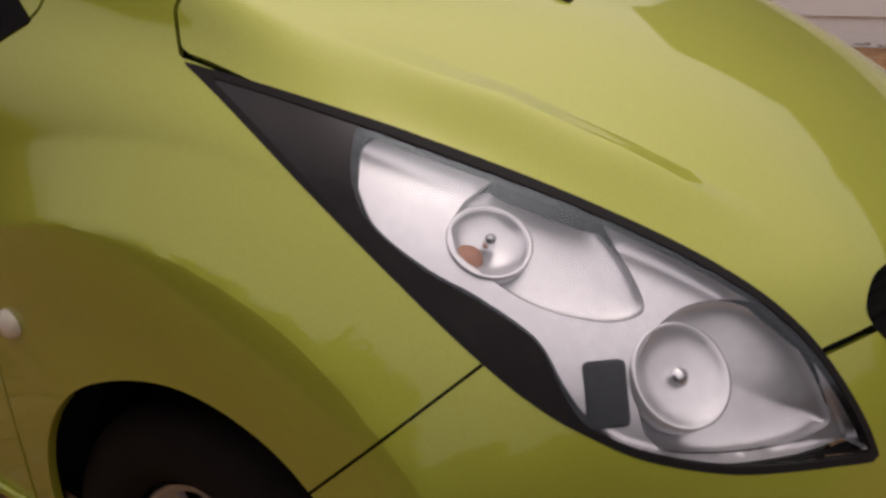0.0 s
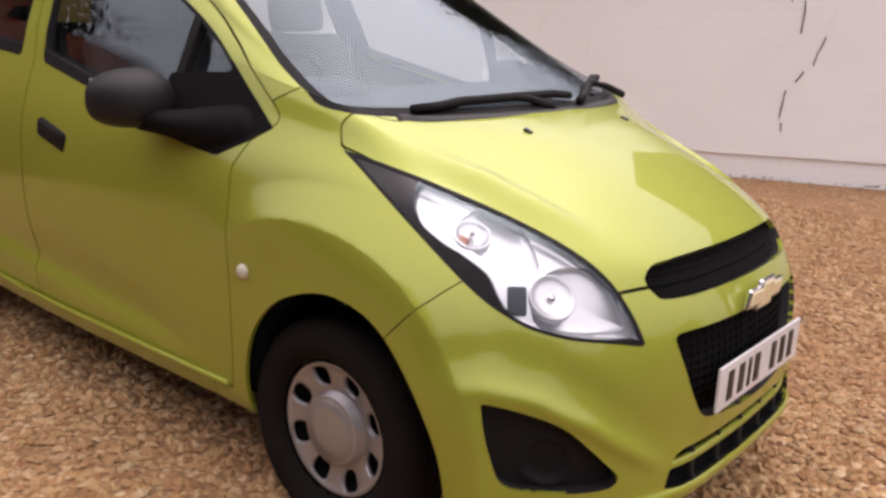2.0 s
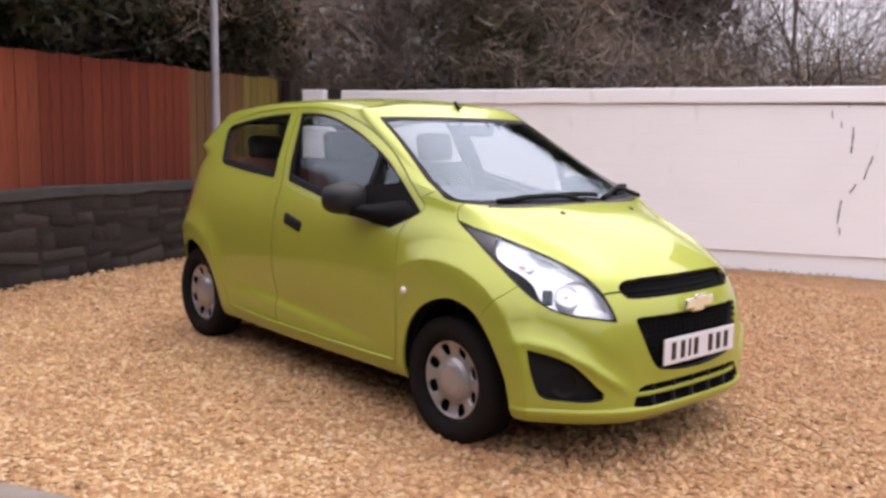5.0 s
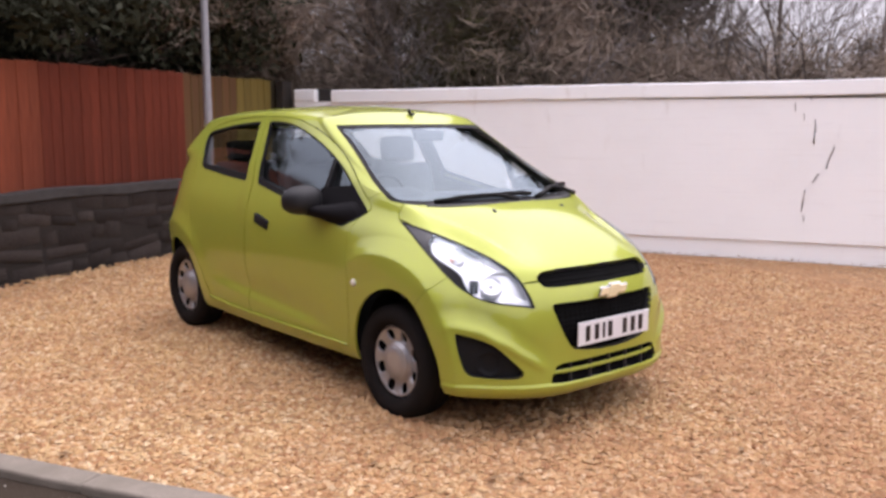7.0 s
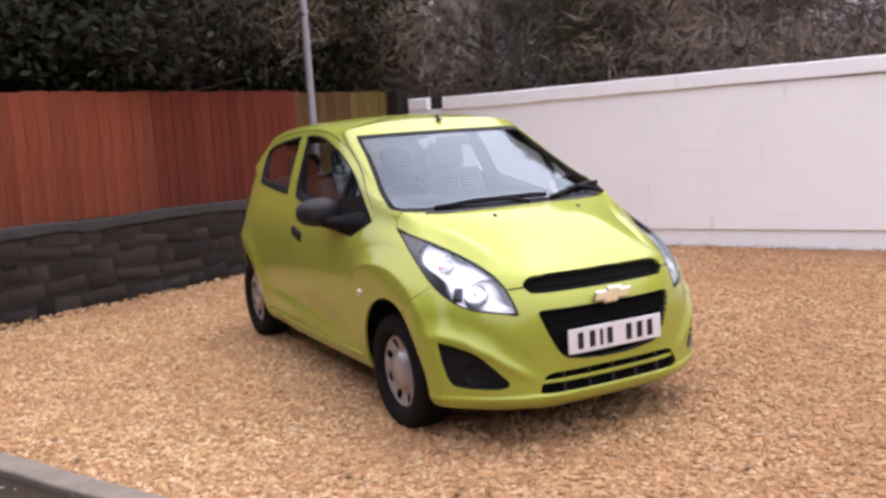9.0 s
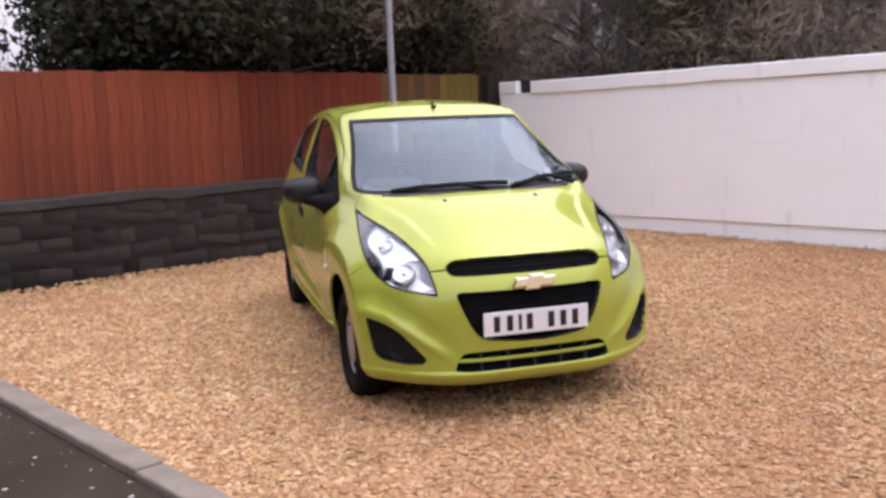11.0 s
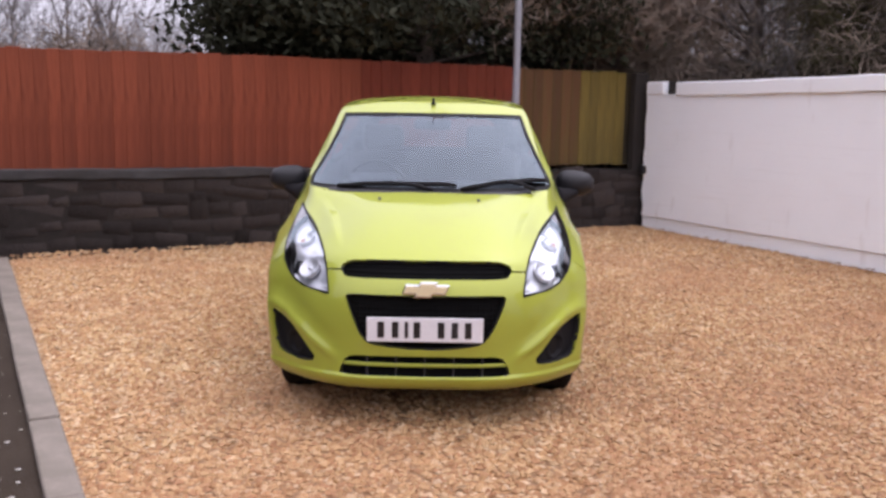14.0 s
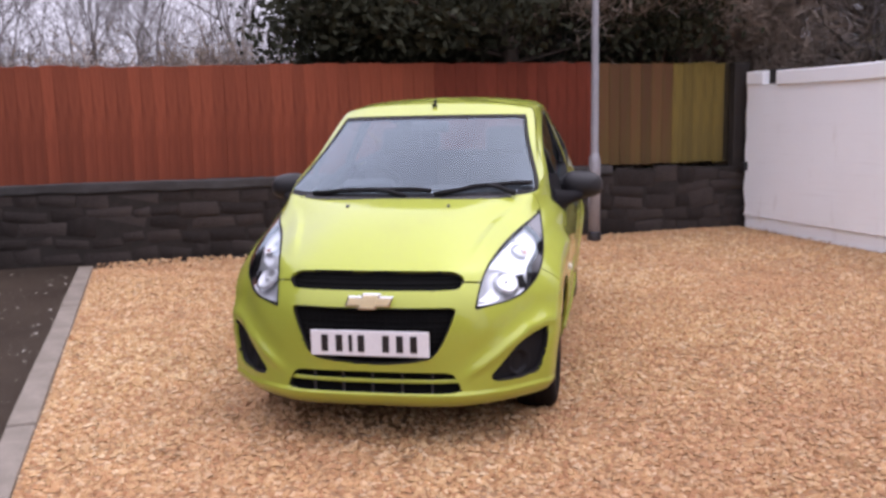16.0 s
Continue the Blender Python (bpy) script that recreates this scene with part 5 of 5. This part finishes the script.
housing = on_both("headlamp", moved(dull, -0.006 - 0.026 * step(0.0, 0.020, rim_in) * (1 - 0.35 * step(0.0, 0.03, away))), BEZEL, None, "large swept-back clear headlamp")
clear, border = split(lamp, inside(q, CHROME_EDGE) - 0.014)
on_both("lens_border", moved(border, -0.001), BORDER, housing, "gloss black border of the lens")
for ob in on_both("lens", moved(clear, -0.001), LENS, housing, "clear polycarbonate lens"):
    ob.visible_shadow = False
lip = np.clip(-inside(quarter_on(chrome[0]), LAMP) / 0.011, 0, 1)
on_both("reflector", rimmed(moved(chrome, -0.008 - 0.018 * lip), 0.028), REFLECTOR, housing, "bright chrome reflector tray")
for bowl, o, w, depth in ((bowl_a, BOWL_A, 0.050, 0.013), (bowl_b, BOWL_B, 0.080, 0.022)):
    t = np.clip(-inside(quarter_on(bowl[0]), o) / w, 0, 1)
    on_both("bowl", moved(bowl, -0.031 - depth * np.sqrt(1 - (1 - t) ** 2)), REFLECTOR, housing, "bright chrome reflector bowl")
seal, _ = split(lamp, -inside(q, LAMP) - 0.007)
on_both("lamp_seal", rimmed(moved(seal, 0.0005), 0.012), SEAL, housing, "black rubber lamp edge")


def at_quarter(s, z, back):
    """A point behind the lamp's skin, at that quarter-on place."""
    k = np.argmin(np.hypot(q[:, 0] - s, q[:, 1] - z))
    return lamp[0][k] - normals(lamp)[k] * back, normals(lamp)[k]


def both_bm(name, make, p, n, material, smooth=True):
    for k, side in enumerate((1, -1)):
        at, way = Vector(p), Vector(n)
        at.y *= side
        way.y *= side
        m = Matrix.Translation(at) @ way.to_track_quat("Y", "Z").to_matrix().to_4x4()
        part(name, make(m), material, housing[k], smooth=smooth)


p, n = at_quarter(-0.104, 0.806, 0.030)
both_bm("indicator_ring", lambda m: lathe([(0.043, -0.010), (0.044, 0.002), (0.041, 0.003), (0.038, -0.003), (0.022, -0.010), (0.0, -0.012)], 32, m), p, n, REFLECTOR)
both_bm("indicator_bulb", lambda m: lathe([(0.0, 0.010), (0.005, 0.008), (0.007, 0.002), (0.007, -0.006), (0.005, -0.012)], 16, m), p, n, CHROME)
p, n = at_quarter(-0.122, 0.800, 0.034)
both_bm("amber_base", lambda m: lathe([(0.0, 0.0), (0.013, -0.001), (0.016, -0.006), (0.0, -0.008)], 20, m), p, n, AMBER)
p, n = at_quarter(0.070, 0.684, 0.028)
n = n * 0.7 + np.array([0.20, 0.0, 0.30])
both_bm("bulb_shield", lambda m: lathe([(0.0, -0.004), (0.030, -0.002), (0.046, 0.003), (0.050, 0.007), (0.053, 0.007), (0.054, -0.012)], 36, m), p, n, REFLECTOR)
both_bm("bulb_cap", lambda m: lathe([(0.0, 0.006), (0.008, 0.005), (0.010, 0.0), (0.010, -0.006)], 20, m), p, n, CHROME)
p, n = at_quarter(0.004, 0.676, 0.022)
both_bm("blanking_block", lambda m: block((0.042, 0.016, 0.064), (0, 0, 0), 0.006, m), p, n, SEAL)

# ---- tail lamps, mirrors, handles, small fittings ----
on_both("tail_lamp", rimmed(moved(tail, 0.004), 0.02), RED_LENS, None, "red rear lamp cluster")


def mirror_housing(m):
    """A rounded mirror shell, flat behind and domed in front."""
    bm = bmesh.new()
    bmesh.ops.create_uvsphere(bm, u_segments=28, v_segments=18, radius=1)
    for v in bm.verts:
        x, y, z = v.co
        f = lambda a: math.copysign(abs(a) ** 0.76, a)
        x = x * (0.105 if x > 0 else 0.040)
        y, z = f(y), f(z)
        v.co = (x - 0.012 * y, y * 0.112, z * 0.077 * (1 - 0.12 * y))
    bm.transform(m)
    return bm


def arm_piece(m):
    """The mirror's foot: a deep wedge from the sail panel out and back under the housing."""
    bm = bmesh.new()
    rings = []
    for k in range(8):
        t = k / 7
        c = Vector((-0.385 - 0.235 * t, 0.700 + 0.140 * t, 0.928 + 0.024 * t))
        e = (1 - t) ** 1.7
        w, h = 0.070 + 0.045 * e, 0.029 + 0.052 * e
        rings.append([bm.verts.new(c + Vector((w * math.cos(a), 0.022 * math.cos(a), h * math.sin(a) + 0.04 * w * math.cos(a)))) for a in np.linspace(0, 2 * math.pi, 18, endpoint=False)])
    for a, b in zip(rings, rings[1:]):
        for i in range(18):
            bm.faces.new((a[i], a[(i + 1) % 18], b[(i + 1) % 18], b[i]))
    bm.faces.new(rings[0])
    bm.faces.new(rings[-1])
    bmesh.ops.recalc_face_normals(bm, faces=bm.faces[:])
    bm.transform(m)
    return bm


FLIP = Matrix.Diagonal((1, -1, 1, 1))


def flipped(bm):
    bmesh.ops.reverse_faces(bm, faces=bm.faces[:])
    return bm


for k, side in enumerate((1, -1)):
    fix = (lambda bm: bm) if side > 0 else flipped
    m = Matrix() if side > 0 else FLIP
    mirror = part("door_mirror", fix(mirror_housing(m @ pose(-0.655, 0.852, 1.003, 0, 0, -8))), SATIN, car, "dark grey grained plastic door mirror", True)
    part("mirror_foot", fix(arm_piece(m)), DULL, mirror, smooth=True)
    part("mirror_glass", fix(block((0.004, 0.160, 0.100), (0, 0, 0), 0.0015, m @ pose(-0.6935, 0.857, 1.003, 0, 0, -8))), CHROME, mirror, "silvered mirror glass")
    # door handles: black recessed grips
    part("door_handle", fix(block((0.17, 0.030, 0.062), (0, 0, 0), 0.013, m @ pose(-1.195, 0.785, 0.838, 0, 14, 0))), SEAL, front_doors[k], "black recessed door handle", True)
    # side repeaters
    part("side_repeater", fix(lathe([(0.0, 0.010), (0.012, 0.008), (0.019, 0.002), (0.020, -0.006)], 20, m @ pose(-0.243, 0.804, 0.612))), INDICATOR, car, "small clear side repeater lamp", True)
    # washer jets
    part("washer_jet", fix(block((0.024, 0.016, 0.012), (0, 0, 0), 0.004, m @ pose(0.205, 0.248, 0.972, 0, 22, 0))), BLACK, car, "", True)
    # moulded sill line under the doors
    sill = catmull([(-0.36, 0.764, 0.262), (-0.9, 0.772, 0.262), (-1.5, 0.772, 0.264), (-1.95, 0.765, 0.28)], 6)
    solid("sill_moulding", *(lambda vf: (vf[0] * np.array([1, side, 1.0]), vf[1]))(wire(sill, 0.009, 8)), PAINT, car)

bm = block((0.050, 0.026, 0.012), (0, 0, 0.004), 0.005)
spike = block((0.022, 0.014, 0.040), (-0.004, 0, 0.026), 0.006)
for v in spike.verts:
    v.co.x -= 0.35 * max(v.co.z - 0.01, 0)
extra = bpy.data.meshes.new("spike")
spike.to_mesh(extra)
spike.free()
bm.from_mesh(extra)
bpy.data.meshes.remove(extra)
bm.transform(pose(-0.785, 0, 1.452, 0, -14, 0))
part("aerial_foot", bm, SEAL, car, "short black roof aerial stub", True)

# wipers: arms and blades lying on the lower screen
def on_screen(y, z, lift):
    k = np.argmin(np.hypot(screen[0][:, 1] - abs(y), screen[0][:, 2] - z))
    p = screen[0][k] + normals_screen[k] * lift
    return np.array([p[0], y, p[2]])


normals_screen = normals(screen)
for a, b, pivot in (((-0.48, 1.012), (0.14, 1.026), (0.02, 0.980)), ((0.16, 1.010), (0.62, 1.046), (0.55, 0.985))):
    pts = [on_screen(a[0] + (b[0] - a[0]) * t, a[1] + (b[1] - a[1]) * t + 0.012 * math.sin(math.pi * t), 0.012) for t in np.linspace(0, 1, 9)]
    blade = solid("wiper_blade", *wire(pts, 0.013, 6), SEAL, car, "black wiper blade")
    mid = pts[4]
    foot = np.array([0.10 - 0.25 * abs(pivot[0])**2, pivot[0], pivot[1] + 0.03])
    solid("wiper_arm", *wire([foot, (foot + mid) / 2 + np.array([0.0, 0, 0.010]), mid + np.array([0, 0, 0.004])], 0.013, 8, 0.6), SEAL, blade)
# scuttle: black cowl strip along the foot of the screen
cowl = catmull([(0.0, -0.52, 0.988), (0.05, -0.42, 0.984), (0.098, -0.2, 0.983), (0.105, 0, 0.983), (0.098, 0.2, 0.983), (0.05, 0.42, 0.984), (0.0, 0.52, 0.988)], 6)
solid("scuttle", *wire(cowl, 0.024, 10), BLACK, car, "black plastic scuttle below the windscreen")

# badge: gold bar and block with a bright edge, on the painted strip
LEAN = Matrix(((1, 0, 0, 0), (0, 1, 0.40, -0.25), (0, 0, 1, 0), (0, 0, 0, 1)))
badge = part("badge", block((0.012, 0.200, 0.047), (0.764, 0, 0.625), 0.005, LEAN), CHROME, car, "gold badge with a bright edge")
part("badge_block", block((0.014, 0.082, 0.072), (0.764, 0, 0.625), 0.005, LEAN), CHROME, badge)
part("badge_face", block((0.006, 0.184, 0.031), (0.7715, 0, 0.625), 0.002, LEAN), GOLD, badge, "gold enamel face")
part("badge_face", block((0.006, 0.066, 0.056), (0.7732, 0, 0.625), 0.002, LEAN), GOLD, badge)

# number plate with plain bars for its characters
plate = part("number_plate", block((0.008, 0.52, 0.111), (0.781, 0, 0.446), 0.003), PLATE, car, "white number plate with dark bars")
for y in (0.197, 0.133, 0.083, 0.036, -0.072, -0.133, -0.193):
    wide = 0.016 if y in (0.083,) else 0.030
    part("bar", block((0.003, wide, 0.073), (0.7862, -y, 0.446), 0.001), INK, plate)


# ---- wheels ----
def wheel(x, y, z, side, steer=0.0):
    turn = 0 if side > 0 else 180
    m = pose(x, y, z, 0, 0, turn + steer)
    rim = part("wheel", lathe([(0.0, -0.02), (0.06, -0.02), (0.10, -0.035), (0.150, -0.030), (0.172, -0.010), (0.178, 0.02), (0.178, -0.15)], 40), INNER, car, "steel wheel with a silver trim cover", True)
    rim.matrix_world = m
    tyre = [(0.182, 0.018), (0.188, 0.030), (0.203, 0.043), (0.228, 0.050), (0.255, 0.046), (0.272, 0.036), (0.283, 0.020), (0.287, 0.0), (0.288, -0.055), (0.287, -0.11), (0.280, -0.135), (0.25, -0.155), (0.2, -0.155), (0.176, -0.14)]
    t = part("tyre", lathe(tyre, 64), RUBBER, rim, "black road tyre", True)
    for y0 in (-0.018, -0.055, -0.092):
        part("tread_groove", lathe([(0.2885, y0 - 0.004), (0.2890, y0), (0.2885, y0 + 0.004)], 64), INNER, t, "", True)
    # silver cover: a dished disc with eight holes and a raised round middle
    radii, steps = np.concatenate([[0.0, 0.03, 0.06, 0.080, 0.086, 0.090, 0.094], np.linspace(0.098, 0.16, 14), [0.165, 0.170, 0.174, 0.177]]) * 1.065, 96
    def height(r):
        r = r / 1.065
        return 0.030 * (r < 0.088) + 0.012 * step(0.09, 0.150, r) + 0.008 * np.exp(-((r - 0.160) / 0.008) ** 2) - 0.016 * step(0.165, 0.177, r) - 0.004 * (r / 0.08) ** 2 * (r < 0.088) - 0.004
    ang = np.linspace(0, 2 * math.pi, steps, endpoint=False)
    g = np.stack([np.outer(radii, np.cos(ang)), np.repeat(height(radii)[:, None], steps, 1), np.outer(radii, np.sin(ang))], -1)
    k = np.arange(len(radii) * steps).reshape(len(radii), steps)
    f = np.stack([k[:-1], np.roll(k, -1, 1)[:-1], np.roll(k, -1, 1)[1:], k[1:]], -1).reshape(-1, 4)
    s = (g.reshape(-1, 3), [tuple(q) for q in f.tolist()])
    a = (np.arctan2(s[0][:, 2], s[0][:, 0]) / (2 * math.pi / 8)) % 1.0 - 0.5
    r = np.hypot(s[0][:, 0], s[0][:, 2])
    hole = (abs(a * 2 * math.pi / 8 * 0.130 / 0.027) ** 3 + abs((r - 0.136) / 0.027) ** 3) ** (1 / 3) - 1
    _, s = split(s, hole)
    s = rimmed(s, 0.012, False) if s[0][s[1][0][0], 1] >= 0 else s
    c = solid("wheel_cover", *s, SILVER, rim, "silver wheel trim with eight round holes")
    part("hub_cap", lathe([(0.0, 0.031), (0.05, 0.029), (0.078, 0.025), (0.085, 0.017), (0.086, 0.0)], 40), SILVER, c, "", True)
    return rim


for y, side in ((0.705, 1), (-0.705, -1)):
    wheel(0.002, y, 0.238, side)
    wheel(-2.385, y, 0.287, side)

# wheel housings and floor pan
for x0, r in ((0.05, 0.345), (-2.375, 0.315)):
    for side in (1, -1):
        bm = bmesh.new()
        arc = [(x0 + r * math.cos(a), 0.27 + r * math.sin(a)) for a in np.linspace(0.0, math.pi, 20)]
        outer = [bm.verts.new((x, 0.70 * side, z)) for x, z in arc]
        inn = [bm.verts.new((x, 0.48 * side, z)) for x, z in arc]
        for k in range(len(arc) - 1):
            bm.faces.new((outer[k], outer[k + 1], inn[k + 1], inn[k]))
        bm.faces.new(inn)
        part("wheel_housing", bm, INNER, car)
part("floor_pan", block((3.1, 1.38, 0.04), (-1.05, 0, 0.235), 0.01), INNER, car)
part("front_undertray", block((0.40, 0.9, 0.03), (0.36, 0, 0.20), 0.01), INNER, car)

# ---- cabin ----
bm = block((0.50, 1.08, 0.10), (0, 0, 0), 0.04, pose(-0.30, 0, 0.945, 0, 6, 0))
part("dashboard", bm, TRIM, car, "charcoal dashboard", True)
part("bulkhead", block((0.04, 1.2, 0.66), (-0.10, 0, 0.57), 0.01), TRIM, car)
part("instrument_pod", block((0.16, 0.30, 0.12), (0, 0, 0), 0.04, pose(-0.48, -0.33, 0.99, 0, 10, 0)), TRIM, car, "", True)
bm = lathe([(0.180, 0.0), (0.186, 0.012), (0.180, 0.024), (0.170, 0.026), (0.162, 0.012), (0.170, 0.0)], 40, pose(-0.66, -0.33, 0.955, 0, 0, 90) @ pose(0, 0, 0, 25, 0, 0), True)
steering = part("steering_wheel", bm, BLACK, car, "black steering wheel on the offside", True)
part("spokes", block((0.30, 0.02, 0.05), (0, 0.01, 0), 0.008, pose(-0.66, -0.33, 0.955, 0, 0, 90) @ pose(0, 0, 0, 25, 0, 0)), BLACK, steering)


def seat(name, x, y, width, back_top):
    s = part(name, block((0.50, width, 0.16), (x, y, 0.52), 0.05, None, 3), FABRIC, car, "grey cloth seat", True)
    part("backrest", block((0.13, width * 0.96, 0.62), (0, 0, 0), 0.05, pose(x - 0.30, y, 0.84, 0, -14, 0), 3), FABRIC, s, smooth=True)
    return s


for y in (-0.34, 0.34):
    s = seat("front_seat", -0.98, y, 0.50, 1.1)
    part("headrest", block((0.09, 0.25, 0.17), (0, 0, 0), 0.035, pose(-1.37, y, 1.235, 0, -10, 0), 3), FABRIC, s, smooth=True)
s = seat("rear_seat", -1.85, 0, 1.20, 1.1)
for y in (-0.36, 0.36):
    part("headrest", block((0.08, 0.24, 0.14), (0, 0, 0), 0.03, pose(-2.20, y, 1.215, 0, -8, 0), 3), FABRIC, s, smooth=True)
part("cabin_mirror", block((0.03, 0.22, 0.06), (-0.62, 0, 1.335), 0.014, None, 3), BLACK, car, "", True)

# ---- stones of the retaining wall ----
stones = random.Random(8)
shapes = []
for k in range(7):
    bm = block((0.30, 0.10, 0.115), (0, 0, 0), 0.018, None, 1)
    for v in bm.verts:
        v.co += 0.014 * Vector(noise.noise_vector(v.co * 9 + Vector((k * 7.3, 0, 0))))
    me = bpy.data.meshes.new("stone")
    bm.to_mesh(me)
    bm.free()
    me.materials.append(STONE)
    me.polygons.foreach_set("use_smooth", [True] * len(me.polygons))
    shapes.append(me)
low = 0.0
for row in range(5):
    high = (0.17, 0.13, 0.16, 0.12, 0.15)[row]
    a = -0.2 + 0.13 * (row % 2)
    while a < 11.5:
        wide = stones.uniform(0.14, 0.50)
        o = new("stone", stones.choice(shapes))
        o.parent = stone_wall
        o.matrix_local = pose(a + wide / 2, -0.0535 + stones.uniform(-0.005, 0.005), low + high / 2 + stones.uniform(-0.030, 0.030), stones.uniform(-4, 4), stones.uniform(-9, 9), 0) @ Matrix.Diagonal((wide / 0.30 * 1.0, 1, high / 0.115 * stones.uniform(0.85, 1.45), 1))
        a += wide
    low += high
